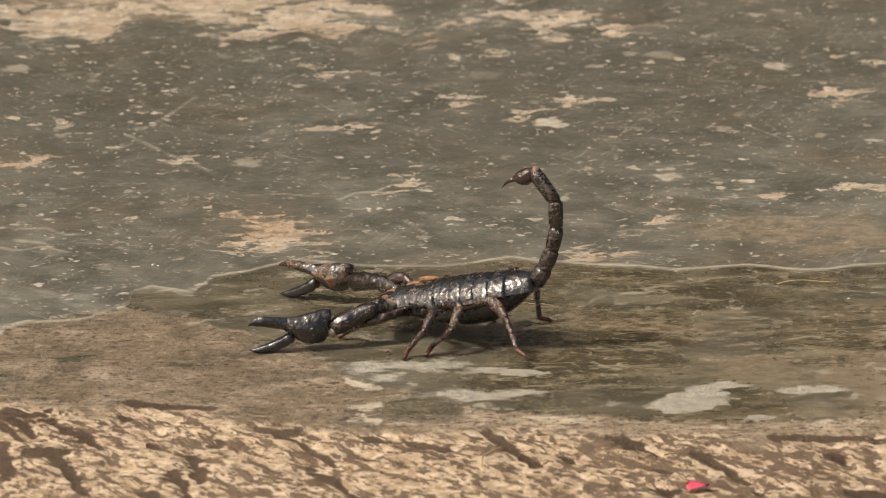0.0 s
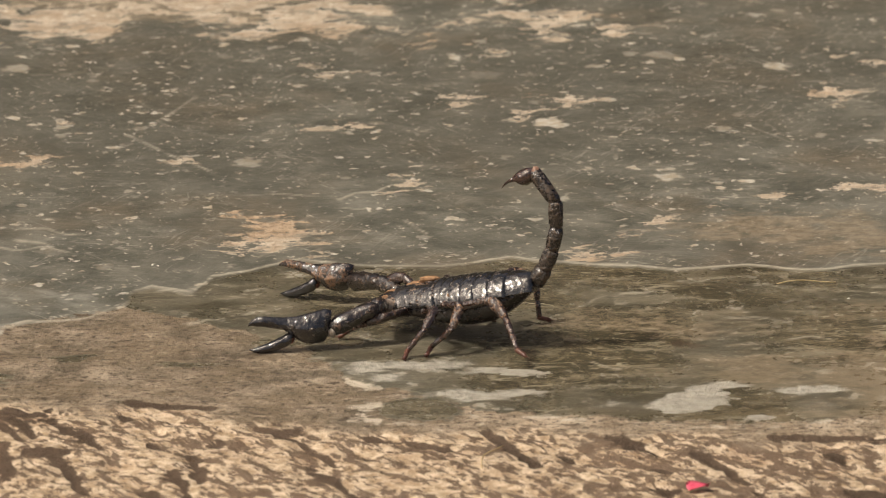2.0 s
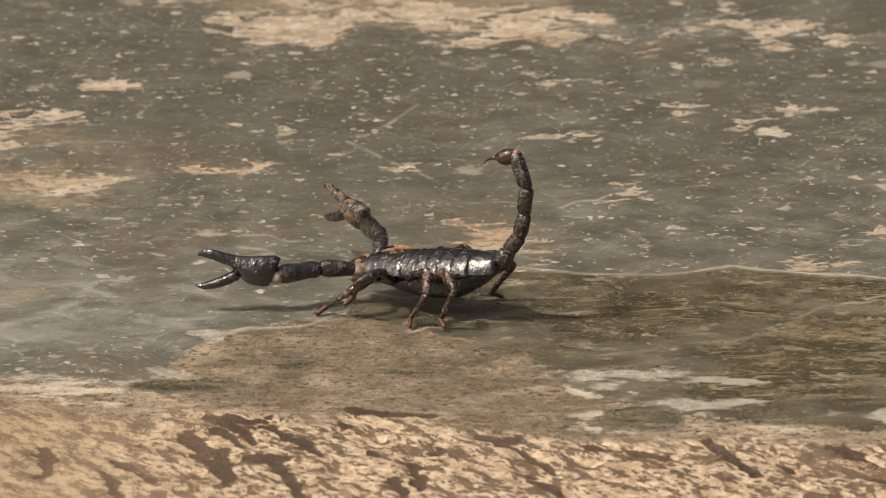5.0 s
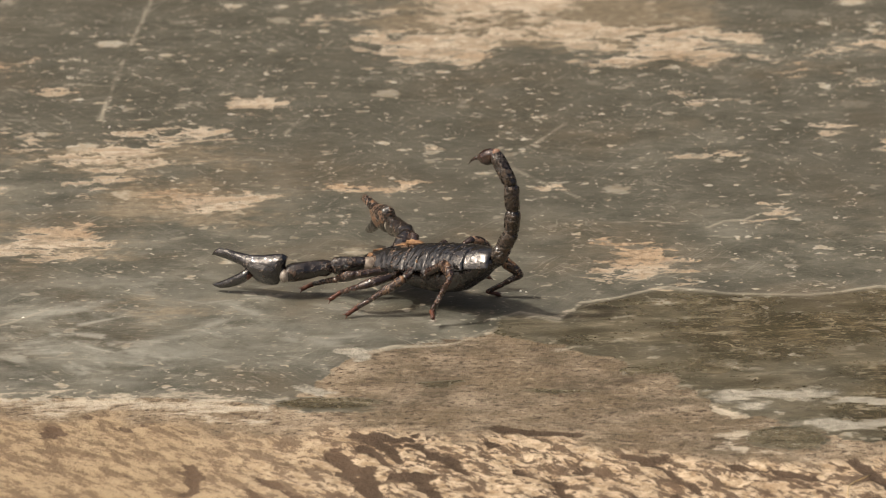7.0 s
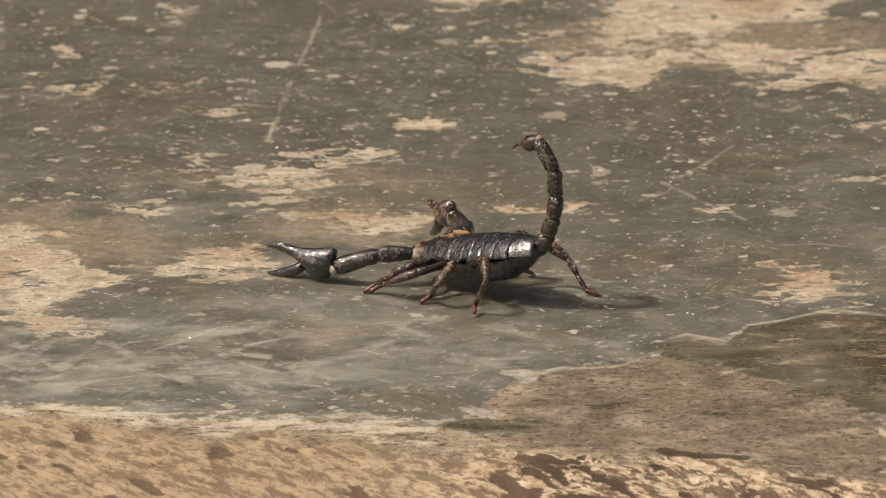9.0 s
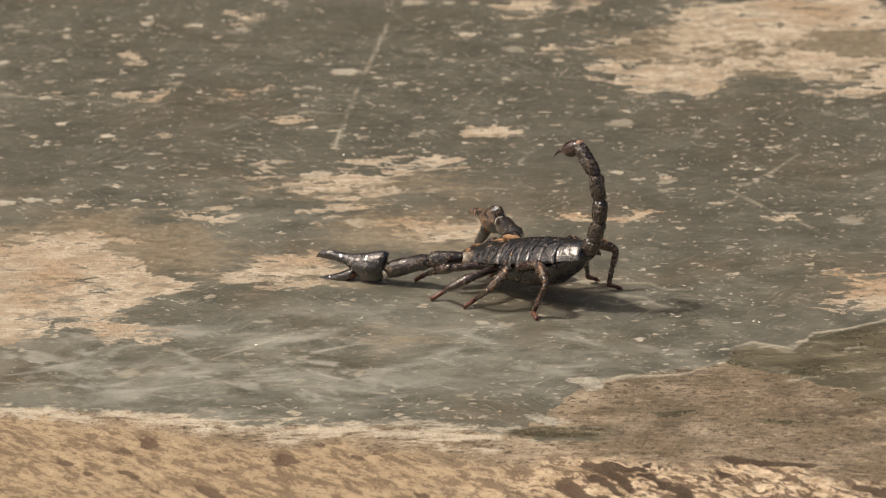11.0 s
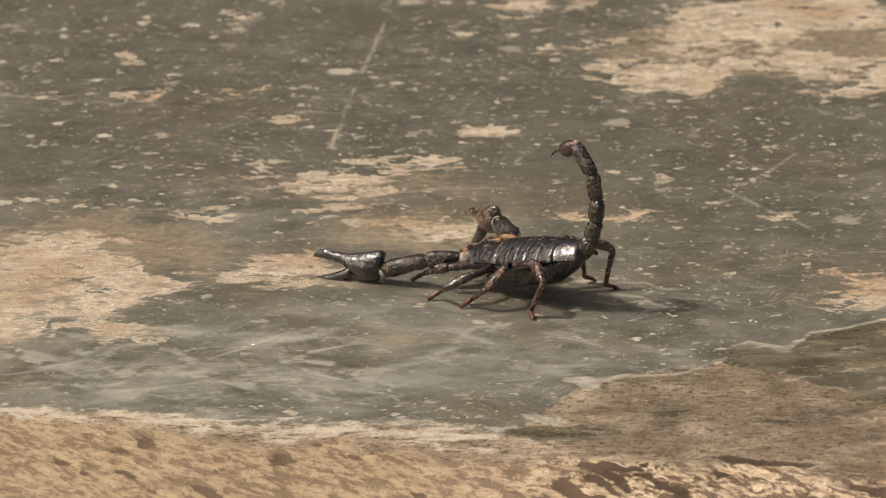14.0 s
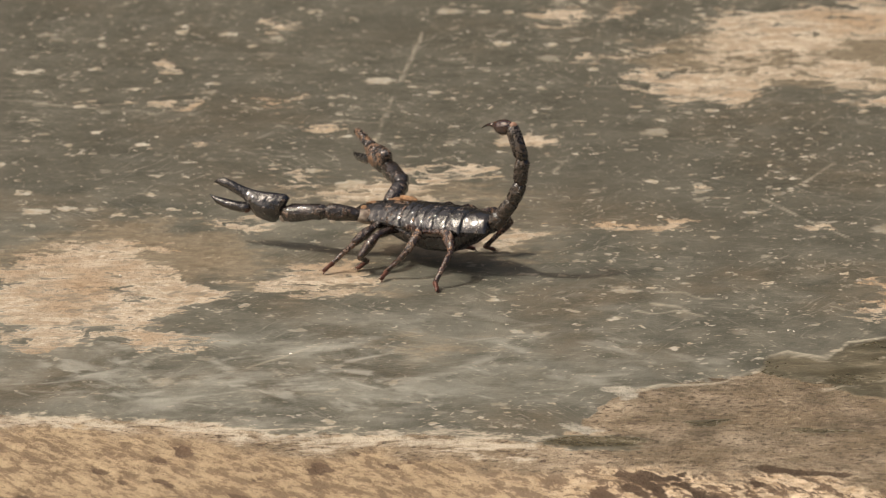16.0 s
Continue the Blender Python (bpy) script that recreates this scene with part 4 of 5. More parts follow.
def build_leg(root, key, side):
    l1, l2 = LEG_LINKS[key]
    seed, arch = side * 3 + int(key), LEG_ARCH[key]
    peak = l1 * 0.58
    # thigh that rises to the knee, then a thick muddy section that drops to the shin
    bm = bmesh.new()
    limb(bm, [(-0.08, 0, 0, 0.11, 0.11), (0.06, 0, 0.05, 0.145, 0.16), (peak * 0.35, 0, arch * 0.40, 0.125, 0.145), (peak * 0.75, 0, arch * 0.80, 0.14, 0.165), (peak * 0.97, 0, arch, 0.13, 0.14), (peak * 1.05, 0, arch, 0.105, 0.11)], 14, 2.2)
    rough_up(bm, 0.0002, 600, seed)
    leg = part("leg", bm, LEG, root, "mud-caked walking leg")
    bm = bmesh.new()
    down = Vector((l1 - peak, 0, -arch))
    axis, length = down.normalized(), down.length
    limb(bm, [(-0.05, 0, 0, 0.10, 0.10), (0.06, 0, 0.02, 0.15, 0.17), (length * 0.35, 0, 0.03, 0.165, 0.20), (length * 0.7, 0, 0.02, 0.15, 0.18), (length * 0.95, 0, 0, 0.12, 0.13), (length + 0.04, 0, 0, 0.08, 0.085)], 14, 2.2)
    rough_up(bm, 0.00045, 500, seed + 20)
    bristles(bm, (length * 0.2, 0, 0), (length * 0.95, 0, 0), 10, 0.30, seed + 9)
    knee = part("knee", bm, KNEE if key in "34" else LEG, leg, "thick knee section crusted with mud")
    knee.matrix_basis = along(Vector((peak, 0, arch)) * CM, axis, Vector((0, 0, 1)))
    bm = bmesh.new()
    half = l2 * 0.52
    limb(bm, [(-0.06, 0, 0, 0.075, 0.08), (0.07, 0, 0, 0.105, 0.115), (half * 0.5, 0, 0.01, 0.10, 0.11), (half * 0.9, 0, 0, 0.09, 0.095), (half, 0, 0, 0.068, 0.07), (half * 1.1, 0, 0, 0.09, 0.092), (l2 * 0.78, 0, 0, 0.078, 0.08), (l2 * 0.94, 0, 0, 0.08, 0.082), (l2 + 0.04, 0, 0, 0.06, 0.06)], 12, 2.1)
    rough_up(bm, 0.00028, 900, seed + 5)
    bristles(bm, (0.1, 0, 0), (l2 * 0.95, 0, 0), 12, 0.20, side * 7 + int(key))
    shin = part("shin", bm, SHIN, leg)
    bm = bmesh.new()
    limb(bm, [(-0.07, 0, 0, 0.06, 0.06), (0.02, 0, 0, 0.088, 0.09), (0.16, 0, 0, 0.078, 0.08), (0.22, 0, 0, 0.062, 0.062), (0.29, 0, 0, 0.082, 0.078), (0.40, 0, -0.01, 0.078, 0.07), (0.46, 0, -0.02, 0.045, 0.04)], 12)
    for turn in (-1, 1):
        limb(bm, [(0.42, 0.03 * turn, 0, 0.024, 0.024), (0.50, 0.07 * turn, 0.0, 0.016, 0.016), (0.56, 0.09 * turn, -0.03, 0.004, 0.004)], 6)
    rough_up(bm, 0.00012, 900, seed + 60)
    foot = part("foot", bm, FOOT, leg, "red-brown clawed foot")
    return leg, shin, foot


scorpion = tagged(new("scorpion"), "glossy black scorpion smeared with dried mud, tail raised, walking on cement", "scorpion")
build_body(scorpion)
TAIL_PARTS = build_tail(scorpion)
NEAR_PARTS = build_arm(scorpion, 1, CLAW)
FAR_PARTS = build_arm(scorpion, -1, CLAW_MUD)
LEGS = {name: build_leg(scorpion, name[1], 1 if name[0] == "N" else -1) for name in ("N1", "N2", "N3", "N4", "R1", "R2", "R3", "R4")}


# ---- small loose things on the floor ----
def build_petal():
    bm = bmesh.new()
    rows = []
    for k in range(7):
        s = k / 6
        w = 0.30 * math.sin(math.pi * (0.12 + 0.8 * s)) ** 0.7
        rows.append([Vector((-0.35 + 0.7 * s, w * c, 0.05 + 0.10 * c * c + 0.06 * math.sin(3 * s + c) + dz)) * CM for c, dz in ((-1, 0), (-0.5, 0), (0, 0), (0.5, 0), (1, 0), (0.5, -0.03), (0, -0.03), (-0.5, -0.03))])
    loft(bm, rows)
    ob = part("petal", bm, PETAL, None)
    ob.matrix_basis = pose(0.0786, -0.2705, 0.0006, 0, 0, 25)
    tagged(ob, "small wilted pink petal lying on the rough cement", "petal")


def build_straw(place, turn, length, bend):
    bm = bmesh.new()
    limb(bm, [(length * s, bend * math.sin(math.pi * s), 0.10 + 0.05 * math.sin(5 * s), 0.022, 0.022) for s in (0, 0.15, 0.3, 0.45, 0.6, 0.75, 0.9, 1.0)], 6)
    ob = part("straw", bm, STRAW, None)
    ob.matrix_basis = pose(*place, 0, 0, turn)
    tagged(ob, "thin dry straw fibre on the cement", "straw", "straw fibres on the floor")


def build_sand_grain(place, size, seed):
    bm = bmesh.new()
    bmesh.ops.create_icosphere(bm, subdivisions=2, radius=size, matrix=Matrix.Diagonal((1.0, 0.8, 0.7, 1)))
    rough_up(bm, size * 0.35, 0.6 / size, seed)
    ob = part("sand_grain", bm, QUARTZ, None)
    ob.matrix_basis = pose(*place, size * 0.45, 0, 0, 40 * seed)
    tagged(ob, "tiny white quartz grain lying on the grey cement", "sand grain", "loose sand grains on the floor")


for seed, (place, size) in enumerate((((-0.2592, -0.0569), 0.0006), ((-0.0964, -0.0201), 0.0005), ((-0.2474, 0.1836), 0.0006), ((-0.0946, -0.0210), 0.0005), ((0.1331, -0.0600), 0.0005), ((-0.3243, 0.0346), 0.0005))):
    build_sand_grain(place, size, seed)
build_petal()
build_straw((0.012, -0.25, 0.0), 75, 2.6, 0.25)
build_straw((0.110, -0.045, 0.0), 10, 2.0, 0.15)


# ---- what moves ----
def smooth(rows):
    """A function of time through rows (t, a, b, ...), with no overshoot."""
    t = np.array([r[0] for r in rows], float)
    v = np.array([r[1:] for r in rows], float)
    h = np.diff(t)[:, None]
    d = np.diff(v, axis=0) / h
    m = np.zeros_like(v)
    same = d[:-1] * d[1:] > 0
    safe = np.where(same, 1.0 / np.where(same, d[:-1], 1) + 1.0 / np.where(same, d[1:], 1), 1.0)
    m[1:-1] = np.where(same, 2.0 / safe, 0.0)

    def at(x):
        k = int(np.clip(np.searchsorted(t, x) - 1, 0, len(h) - 1))
        s, g = (x - t[k]) / h[k, 0], h[k, 0]
        return (1 + 2 * s) * (1 - s) ** 2 * v[k] + s * (1 - s) ** 2 * g * m[k] + s * s * (3 - 2 * s) * v[k + 1] + s * s * (s - 1) * g * m[k + 1]
    return at


def stepping(rows):
    """A foot's place: it stands, then swings quickly to its next hold."""
    def at(x):
        k = max(i for i, r in enumerate(rows) if r[0] <= x + 1e-9)
        if k == len(rows) - 1:
            return Vector(rows[k][1:])
        a, b = rows[k], rows[k + 1]
        s = (x - a[0]) / (b[0] - a[0])
        p, q = Vector(a[1:]), Vector(b[1:])
        if (q - p).length < 0.004:
            return p.lerp(q, s)
        s = min(1.0, max(0.0, (s - 0.25) / 0.6))
        s = s * s * (3 - 2 * s)
        return p.lerp(q, s) + Vector((0, 0, 0.005 * math.sin(math.pi * s)))
    return at


def heading(azimuth, rise):
    a, e = radians(azimuth), radians(rise)
    return Vector((math.cos(e) * math.cos(a), math.cos(e) * math.sin(a), math.sin(e)))


def motions():
    BODY = [
        (0, 0.0057, -0.1044, 0.0151, 156.9, -11.8),
        (2.2, 0.0057, -0.1044, 0.0151, 156.9, -11.8),
        (2.5, 0.0026, -0.0996, 0.0147, 153.6, -11.2),
        (2.8, -0.0065, -0.0917, 0.0142, 157.3, -7.8),
        (3, -0.0111, -0.0890, 0.0140, 156.3, -8.3),
        (3.5, -0.0303, -0.0821, 0.0123, 157.4, -7.9),
        (4, -0.0447, -0.0787, 0.0139, 155, -5.7),
        (4.5, -0.0618, -0.0686, 0.0145, 152.5, -8.7),
        (5, -0.0768, -0.0623, 0.0146, 150, -6.8),
        (7.5, -0.1356, -0.0263, 0.0148, 140.1, -9.1),
        (8, -0.1470, -0.0131, 0.0143, 141.5, -7.7),
        (8.5, -0.1581, -0.0039, 0.0139, 139.4, -9.6),
        (9, -0.1658, -0.0007, 0.0157, 140.7, -10),
        (9.5, -0.1711, 0.0040, 0.0151, 140.6, -11.1),
        (10, -0.1718, 0.0039, 0.0154, 139.2, -10.3),
        (14.05, -0.1718, 0.0039, 0.0154, 139.2, -10.3),
        (14.5, -0.1762, 0.0114, 0.0148, 139.4, -7.3),
        (15, -0.1913, 0.0287, 0.0156, 142, -2.7),
        (15.5, -0.2092, 0.0409, 0.0145, 143.7, -2.7),
        (16, -0.2207, 0.0564, 0.0156, 145.9, -2.6),
    ]
    TAIL = [
        (0, -1, 47, 57, 67, 81, 118, 196),
        (2.2, -1, 47, 57, 67, 81, 118, 196),
        (2.5, -4, 48, 51, 62, 77, 118, 197),
        (2.8, -5, 48, 52, 64, 72, 116, 192),
        (3, -5, 48, 47, 59, 66, 111, 189),
        (3.5, -6, 42, 45, 59, 75, 110, 188),
        (4, -10, 46, 51, 65, 76, 105, 187),
        (4.5, -12, 55, 58, 68, 81, 106, 189),
        (5, -4, 53, 48, 72, 80, 107, 193),
        (7.5, 3, 45, 51, 74, 84, 116, 194),
        (8, -3, 51, 52, 69, 86, 116, 192),
        (8.5, 7, 57, 59, 66, 84, 117, 197),
        (9, 1, 48, 57, 71, 84, 117, 192),
        (9.5, 5, 51, 61, 69, 82, 121, 193),
        (10, 3, 50, 58, 74, 90, 119, 196),
        (14.05, 3, 50, 58, 74, 90, 119, 196),
        (14.5, 2, 50, 62, 78, 94, 120, 198),
        (15, -6, 46, 55, 75, 90, 110, 193),
        (15.5, -1, 48, 63, 84, 89, 122, 205),
        (16, 1, 46, 47, 61, 80, 109, 186),
    ]
    NEAR_ARM = [
        (0, 103, 11, 36, -13, 29, 13, 21),
        (2.2, 103, 11, 36, -13, 29, 13, 21),
        (2.5, 103, 6, 25, -12, 26, 19, 27),
        (2.8, 95, 10, 20, -17, 32, 15, 29),
        (3, 92, 11, 27, -11, 26, 16, 27),
        (3.5, 74, 12, 29, -11, 24, 19, 25),
        (4, 77, 16, 28, -5, 26, 20, 27),
        (4.5, 53, 14, 57, 2, 18, 17, 31),
        (5, 40, 9, 59, 2, 27, 19, 31),
        (7.5, 43, 0, 57, -1, 16, 15, 31),
        (8, 37, 7, 27, -9, 24, 22, 21),
        (8.5, 42, 5, 30, -7, 16, 18, 20),
        (9, 43, 6, 28, -11, 12, 16, 24),
        (9.5, 42, 8, 29, -11, 13, 13, 14),
        (10, 45, 3, 21, -9, 18, 12, 18),
        (14.05, 45, 3, 21, -9, 18, 12, 18),
        (14.5, 43, 3, 24, -8, 17, 19, 16),
        (15, 37, 4, 20, -5, 20, 23, 9),
        (15.5, 36, 7, 20, -8, 19, 22, 7),
        (16, 35, 8, 13, -7, 19, 21, 7),
    ]
    FAR_ARM = [
        (0, -26, 19, -32, -3, -1, 15, 28),
        (2.2, -26, 19, -32, -3, -1, 15, 28),
        (2.5, -16, 32, -25, -3, 3, 18, 27),
        (2.8, -22, 29, -28, -1, 7, 20, 27),
        (3, -19, 34, -24, 5, 8, 22, 28),
        (3.5, -31, 43, -30, 5, -5, 23, 29),
        (4, -37, 36, -29, 6, -13, 23, 30),
        (4.5, -54, 22, -37, 8, -19, 20, 32),
        (5, -66, 24, -40, 7, -26, 20, 33),
        (7.5, -76, 21, -25, 5, -28, 8, 30),
        (8, -70, 12, -28, 5, -21, 7, 29),
        (8.5, -99, 23, -32, 10, -25, 9, 29),
        (9, -99, 12, -29, 10, -27, 2, 29),
        (9.5, -95, 11, -30, 9, -22, 3, 29),
        (10, -93, 9, -25, 12, -22, -0, 29),
        (14.05, -93, 9, -25, 12, -22, -0, 29),
        (14.5, -82, 17, -27, 11, -26, 2, 8),
        (15, -67, 19, -26, 4, -14, 18, 15),
        (15.5, -87, 44, -24, 13, -19, 17, 10),
        (16, -88, 28, -32, 9, -26, 15, 20),
    ]
    FEET = {
        "N1": [
            (0, -0.034, -0.1071, 0.0008),
            (2.2, -0.034, -0.1071, 0.0008),
            (2.5, -0.0371, -0.1109, 0.0008),
            (2.8, -0.0342, -0.0992, 0.0008),
            (3, -0.0357, -0.0952, 0.0008),
            (3.5, -0.08, -0.0845, 0.0008),
            (4, -0.0805, -0.0882, 0.0008),
            (4.5, -0.1053, -0.0636, 0.0008),
            (5, -0.1138, -0.0721, 0.0008),
            (5.45, -0.135, -0.0508, 0.0008),
            (6.25, -0.1529, -0.0377, 0.0008),
            (7.05, -0.1702, -0.0238, 0.0008),
            (7.5, -0.1779, -0.0241, 0.0008),
            (8, -0.1855, -0.0051, 0.0044),
            (8.5, -0.1984, 0.0061, 0.0008),
            (9, -0.2054, -0.0015, 0.0008),
            (9.5, -0.2112, 0.0117, 0.003),
            (10, -0.2119, 0.0215, 0.0008),
            (14.05, -0.2119, 0.0215, 0.0008),
            (14.5, -0.212, 0.0223, 0.0008),
            (15, -0.226, 0.036, 0.0044),
            (15.5, -0.2476, 0.0519, 0.0008),
            (16, -0.256, 0.042, 0.0008),
        ],
        "N2": [
            (0, -0.0125, -0.131, 0.0008),
            (2.2, -0.0125, -0.131, 0.0008),
            (2.5, -0.0125, -0.1291, 0.0008),
            (2.8, -0.039, -0.1189, 0.0008),
            (3, -0.0397, -0.1193, 0.0008),
            (3.5, -0.0407, -0.1184, 0.0008),
            (4, -0.0767, -0.0904, 0.0008),
            (4.5, -0.0813, -0.0908, 0.0008),
            (5, -0.1047, -0.0756, 0.005),
            (5.85, -0.1383, -0.0618, 0.0008),
            (6.65, -0.1568, -0.0488, 0.0008),
            (7.5, -0.1683, -0.0318, 0.004),
            (8, -0.1801, -0.0258, 0.0008),
            (8.5, -0.181, -0.0247, 0.0008),
            (9, -0.2037, -0.0015, 0.0008),
            (9.5, -0.2045, -0.0028, 0.0008),
            (10, -0.205, -0.0013, 0.0008),
            (14.05, -0.205, -0.0013, 0.0008),
            (14.5, -0.2081, 0.0004, 0.0008),
            (15, -0.2235, 0.0173, 0.0008),
            (15.5, -0.239, 0.0236, 0.0008),
            (16, -0.2448, 0.0459, 0.0008),
        ],
        "N3": [
            (0, -0.0054, -0.128, 0.0008),
            (2.2, -0.0054, -0.128, 0.0008),
            (2.5, -0.0057, -0.127, 0.0008),
            (2.8, -0.0064, -0.1254, 0.0008),
            (3, -0.006, -0.125, 0.0008),
            (3.5, -0.038, -0.114, 0.0008),
            (4, -0.0533, -0.1031, 0.0046),
            (4.5, -0.0753, -0.0902, 0.0056),
            (5, -0.0827, -0.0863, 0.0008),
            (5.45, -0.1145, -0.0774, 0.0008),
            (6.25, -0.1343, -0.0656, 0.0008),
            (7.05, -0.153, -0.0525, 0.0008),
            (7.5, -0.1468, -0.0469, 0.0008),
            (8, -0.1665, -0.0315, 0.0036),
            (8.5, -0.1769, -0.0266, 0.0008),
            (9, -0.1856, -0.0132, 0.0008),
            (9.5, -0.1935, -0.0107, 0.0008),
            (10, -0.1935, -0.0107, 0.0008),
            (14.05, -0.1935, -0.0107, 0.0008),
            (14.5, -0.1942, -0.0111, 0.0008),
            (15, -0.2079, 0.0108, 0.0068),
            (15.5, -0.222, 0.0151, 0.0008),
            (16, -0.2357, 0.0327, 0.0008),
        ],
        "N4": [
            (0, 0.0267, -0.14, 0.0044),
            (2.2, 0.0267, -0.14, 0.0044),
            (2.5, 0.0261, -0.1369, 0.0044),
            (2.8, 0.0155, -0.1256, 0.0028),
            (3, -0.0013, -0.1172, 0.0008),
            (3.5, -0.0128, -0.1162, 0.0008),
            (4, -0.0283, -0.112, 0.0008),
            (4.5, -0.058, -0.0942, 0.0056),
            (5, -0.0713, -0.0895, 0.0018),
            (5.85, -0.1017, -0.0805, 0.0008),
            (6.65, -0.1215, -0.0695, 0.0008),
            (7.5, -0.1338, -0.0544, 0.0046),
            (8, -0.1404, -0.0447, 0.0008),
            (8.5, -0.1605, -0.03, 0.0014),
            (9, -0.1668, -0.0284, 0.0018),
            (9.5, -0.1671, -0.0297, 0.0022),
            (10, -0.1683, -0.0229, 0.0008),
            (14.05, -0.1683, -0.0229, 0.0008),
            (14.5, -0.1723, -0.0223, 0.002),
            (15, -0.1857, -0.0046, 0.0008),
            (15.5, -0.2142, 0.0178, 0.0008),
            (16, -0.2157, 0.0196, 0.0008),
        ],
        "R1": [
            (0, -0.02, -0.0829, 0.0008),
            (2.2, -0.02, -0.0829, 0.0008),
            (2.5, -0.0221, -0.0748, 0.0008),
            (2.8, -0.0372, -0.0664, 0.0008),
            (3, -0.0375, -0.0643, 0.0008),
            (3.5, -0.0548, -0.0579, 0.0008),
            (4, -0.0729, -0.0511, 0.0008),
            (4.5, -0.0817, -0.043, 0.0008),
            (5, -0.1033, -0.0311, 0.0008),
            (5.85, -0.1244, -0.0165, 0.0008),
            (6.65, -0.1402, -0.0044, 0.0008),
            (7.5, -0.1502, 0.0037, 0.0008),
            (8, -0.1647, 0.0173, 0.0008),
            (8.5, -0.1742, 0.0265, 0.0008),
            (9, -0.1806, 0.0271, 0.0008),
            (9.5, -0.1897, 0.0331, 0.0008),
            (10, -0.1869, 0.0284, 0.0008),
            (14.05, -0.1869, 0.0284, 0.0008),
            (14.5, -0.1902, 0.0382, 0.0008),
            (15, -0.2116, 0.0632, 0.0008),
            (15.5, -0.2244, 0.0687, 0.0008),
            (16, -0.2449, 0.0933, 0.0008),
        ],
        "R2": [
            (0, -0.0022, -0.0785, 0.0008),
            (2.2, -0.0022, -0.0785, 0.0008),
            (2.5, -0.0028, -0.0721, 0.0008),
            (2.8, -0.0105, -0.0656, 0.0008),
            (3, -0.0182, -0.0608, 0.0008),
            (3.5, -0.0406, -0.0519, 0.0008),
            (4, -0.0488, -0.0502, 0.0008),
            (4.5, -0.0709, -0.0363, 0.0008),
            (5, -0.0766, -0.0338, 0.0008),
            (5.45, -0.0978, -0.0213, 0.0008),
            (6.25, -0.1138, -0.0109, 0.0008),
            (7.05, -0.1301, 0.0013, 0.0008),
            (7.5, -0.135, 0.0053, 0.0008),
            (8, -0.1451, 0.0158, 0.0008),
            (8.5, -0.1547, 0.0243, 0.0008),
            (9, -0.1653, 0.0289, 0.0008),
            (9.5, -0.1664, 0.0282, 0.0008),
            (10, -0.1685, 0.0271, 0.0008),
            (14.05, -0.1685, 0.0271, 0.0008),
            (14.5, -0.1749, 0.0395, 0.0008),
            (15, -0.1879, 0.0587, 0.0008),
            (15.5, -0.2125, 0.0737, 0.0008),
            (16, -0.2184, 0.0886, 0.0008),
        ],
        "R3": [
            (0, 0.0167, -0.0866, 0.0008),
            (2.2, 0.0167, -0.0866, 0.0008),
            (2.5, 0.0144, -0.0807, 0.0008),
            (2.8, -0.0001, -0.07, 0.0008),
            (3, -0.0005, -0.0686, 0.0008),
            (3.5, -0.0176, -0.0615, 0.0008),
            (4, -0.0358, -0.0563, 0.0008),
            (4.5, -0.0451, -0.0497, 0.0008),
            (5, -0.0668, -0.0395, 0.0008),
            (5.85, -0.089, -0.0282, 0.0008),
            (6.65, -0.1055, -0.0181, 0.0008),
            (7.5, -0.1111, -0.0032, 0.0008),
            (8, -0.1273, 0.0041, 0.0008),
            (8.5, -0.1354, 0.0174, 0.0008),
            (9, -0.1497, 0.0245, 0.0008),
            (9.5, -0.1481, 0.0226, 0.0008),
            (10, -0.1503, 0.0258, 0.0008),
            (14.05, -0.1503, 0.0258, 0.0008),
            (14.5, -0.1559, 0.0233, 0.0008),
            (15, -0.1714, 0.0456, 0.0008),
            (15.5, -0.1889, 0.0562, 0.0008),
            (16, -0.2063, 0.0726, 0.0008),
        ],
        "R4": [
            (0, 0.0352, -0.0863, 0.0008),
            (2.2, 0.0352, -0.0863, 0.0008),
            (2.5, 0.0347, -0.0853, 0.0008),
            (2.8, 0.0236, -0.0842, 0.0008),
            (3, 0.0155, -0.0799, 0.0008),
            (3.5, 0.0065, -0.0809, 0.0008),
            (4, -0.0153, -0.0702, 0.0008),
            (4.5, -0.0297, -0.0711, 0.0008),
            (5, -0.0532, -0.0494, 0.0008),
            (5.45, -0.0677, -0.0459, 0.0008),
            (6.25, -0.0855, -0.0374, 0.0008),
            (7.05, -0.103, -0.0263, 0.0008),
            (7.5, -0.1021, -0.0196, 0.0008),
            (8, -0.1108, -0.0107, 0.0008),
            (8.5, -0.1265, -0.0022, 0.0008),
            (9, -0.1264, -0.0012, 0.0008),
            (9.5, -0.1426, 0.016, 0.0008),
            (10, -0.1423, 0.0164, 0.0008),
            (14.05, -0.1423, 0.0164, 0.0008),
            (14.5, -0.145, 0.0198, 0.0008),
            (15, -0.1627, 0.0381, 0.0008),
            (15.5, -0.17, 0.042, 0.0008),
            (16, -0.1993, 0.0721, 0.0008),
        ],
    }
    times = [0.0, 1.0, 2.0] + [round(2.2 + 0.1 * k, 2) for k in range(79)] + [10.5, 11.5, 12.5, 13.5] + [round(14.0 + 0.1 * k, 2) for k in range(21)]
    times = sorted(set(times))
    body_at, tail_at = smooth(BODY), smooth(TAIL)
    rows = {}

    def key(ob, t, m):
        rows.setdefault(ob, []).append((t, m))

    feet = {name: stepping(r) for name, r in FEET.items()}
    arms = ((NEAR_PARTS, smooth(NEAR_ARM), 1), (FAR_PARTS, smooth(FAR_ARM), -1))
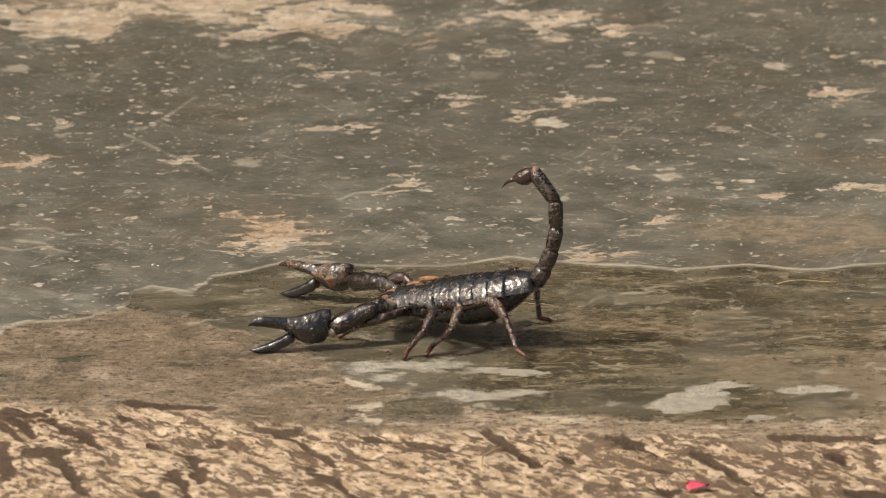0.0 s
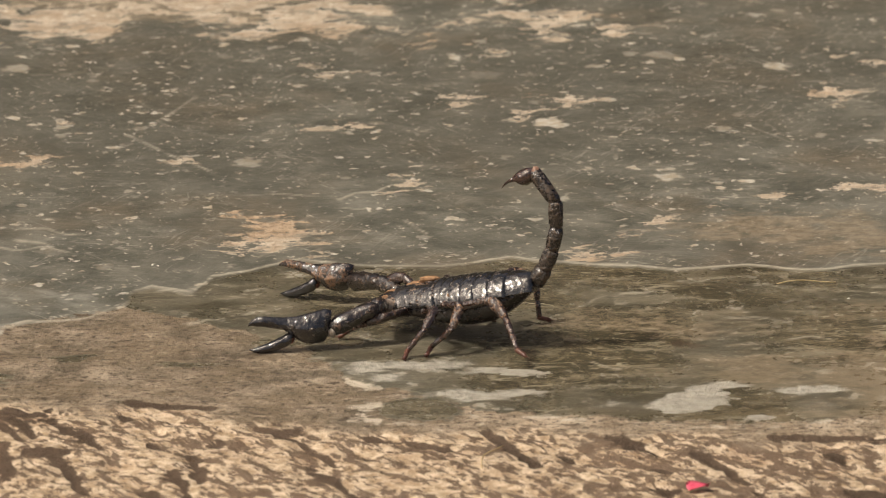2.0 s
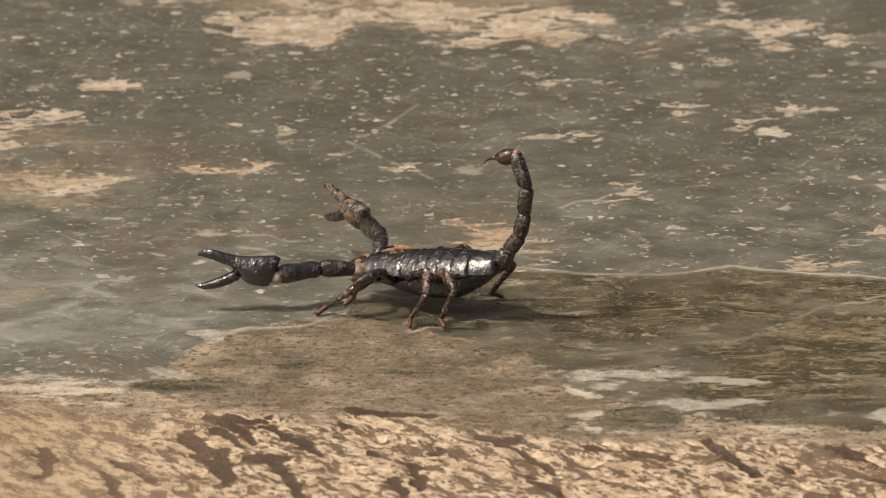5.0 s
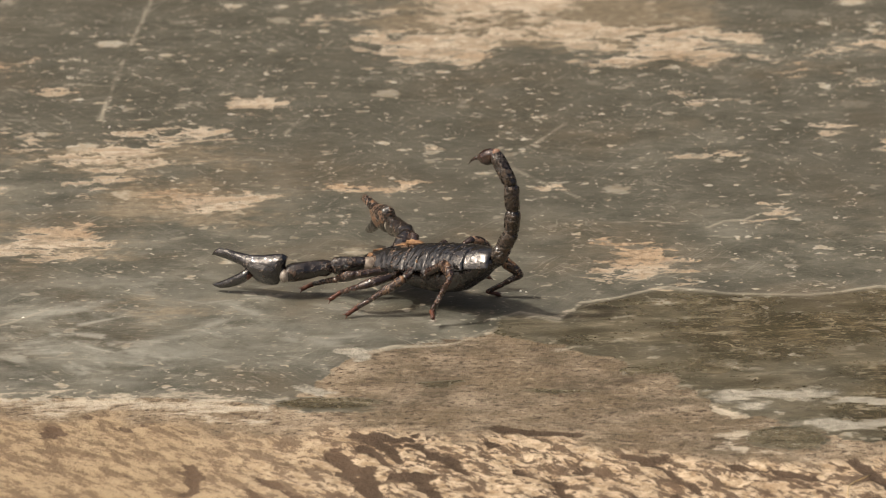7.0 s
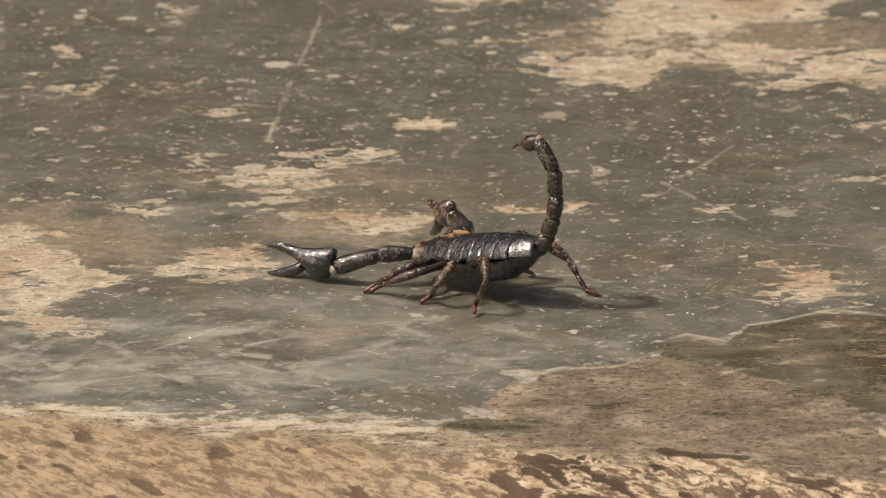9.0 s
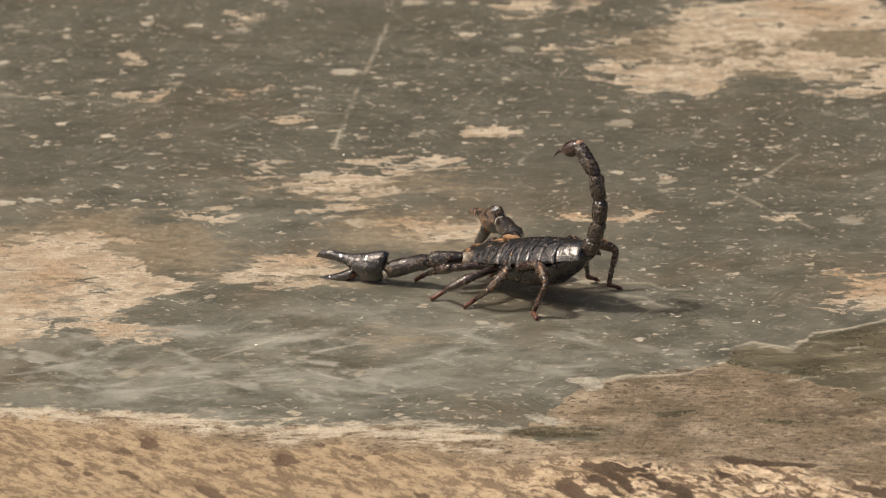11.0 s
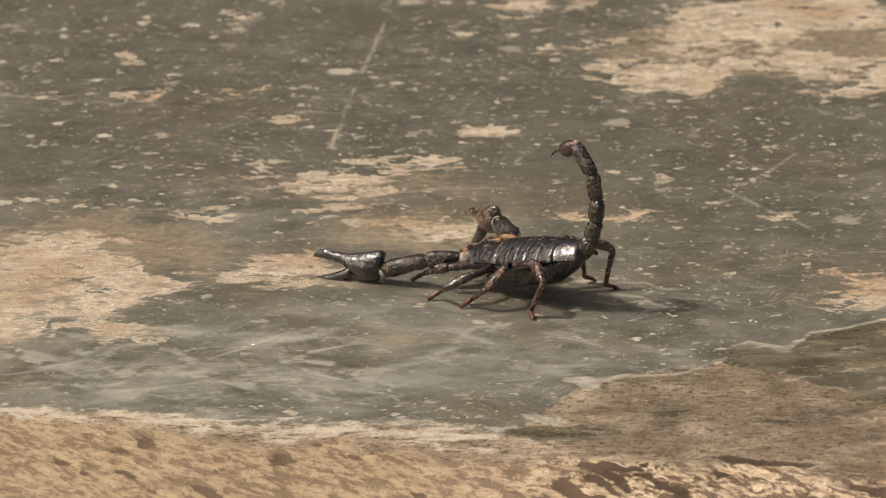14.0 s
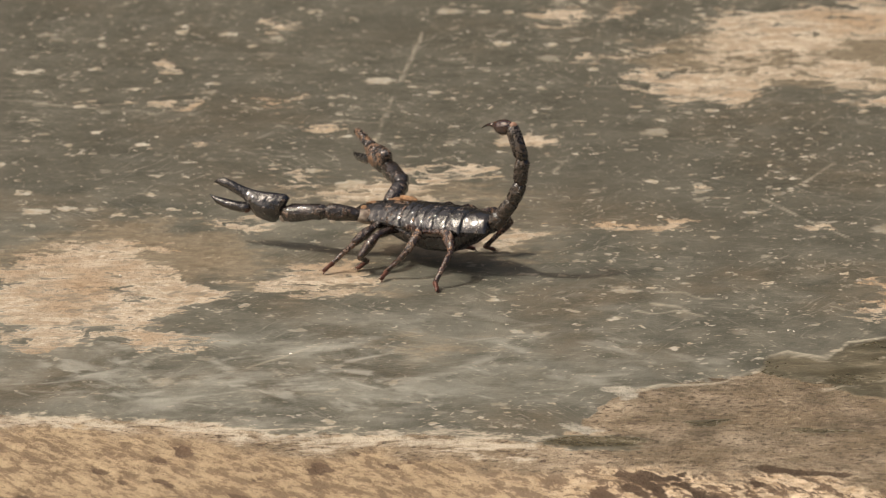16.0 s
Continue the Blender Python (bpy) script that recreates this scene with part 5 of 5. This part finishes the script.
    for t in times:
        x, y, z, yaw, pitch = [float(v) for v in body_at(t)]
        trunk = pose(x, y, z, 0, 0, yaw) @ pose(0, 0, 0, 0, -pitch, 0)
        key(scorpion, t, trunk)
        inner = trunk.inverted()
        lean, *bends = [float(v) for v in tail_at(t)]
        p, tilt = Vector((-2.70, 0, 0.08)) * CM, radians(lean)
        for ob, length, bend in zip(TAIL_PARTS, (*TAIL_LENGTHS, 1.3), bends):
            a = radians(bend)
            way = Vector((-math.cos(a), math.sin(tilt) * math.sin(a), math.cos(tilt) * math.sin(a)))
            up = Vector((math.sin(a), math.sin(tilt) * math.cos(a), math.cos(tilt) * math.cos(a)))
            key(ob, t, along(p, way, up))
            p = p + way * length * CM
        for (upper, fore, wrist, hand, thumb, knuckle), at, side in arms:
            faz, fel, paz, pel, caz, cel, gape = [float(v) for v in at(t)]
            p = Vector((2.45, 0.75 * side, 0.0)) * CM
            ups = Vector((0, 0, 1))
            m0 = along(p, heading(faz, fel), ups)
            p = p + heading(faz, fel) * FEMUR * CM
            m1 = along(p, heading(paz, pel), ups)
            p = p + heading(paz, pel) * PATELLA * CM
            m2 = along(p, heading(caz, cel), ups)
            base = m0.inverted()
            key(upper, t, m0)
            key(fore, t, base @ m1)
            key(wrist, t, base @ m2)
            key(hand, t, base @ m2)
            m3 = m2 @ pose(PALM * CM, 0, -0.30 * CM) @ pose(0, 0, 0, 0, gape, 0)
            key(thumb, t, base @ m3)
            key(knuckle, t, base @ m3)
        for name, (leg, shin, foot) in LEGS.items():
            side = 1 if name[0] == "N" else -1
            hx, hy, hz = LEG_BASE[name[1]]
            hip = Vector((hx, hy * side, hz)) * CM
            tip = inner @ feet[name](t)
            l1, l2 = [v * CM for v in LEG_LINKS[name[1]]]
            flat = Vector((hip.x - tip.x, hip.y - tip.y, 0)).normalized()
            ankle = tip + flat * 0.0042 + Vector((0, 0, 0.0018))
            d = ankle - hip
            reach = min(d.length, (l1 + l2) * 0.985)
            ankle = hip + d.normalized() * reach
            d = d.normalized()
            bx, by, bz = LEG_BEND[name]
            # a leg that stands close in lifts its knee
            close = max(0.0, min(1.0, (0.64 - reach / (l1 + l2)) / 0.12))
            up = Vector((bx, by * side, bz)).lerp(Vector((-0.5, 0.0, 0.9)), close)
            up = (up - d * up.dot(d)).normalized()
            c = (l1 * l1 + reach * reach - l2 * l2) / (2 * l1 * reach)
            c = max(-1.0, min(1.0, c))
            knee = hip + d * l1 * c + up * l1 * math.sqrt(1 - c * c)
            m0 = along(hip, knee - hip, up)
            base = m0.inverted()
            key(leg, t, m0)
            key(shin, t, base @ along(knee, ankle - knee, up))
            key(foot, t, base @ along(ankle, tip - ankle, up))
    for ob, r in rows.items():
        walk(ob, r)


motions()
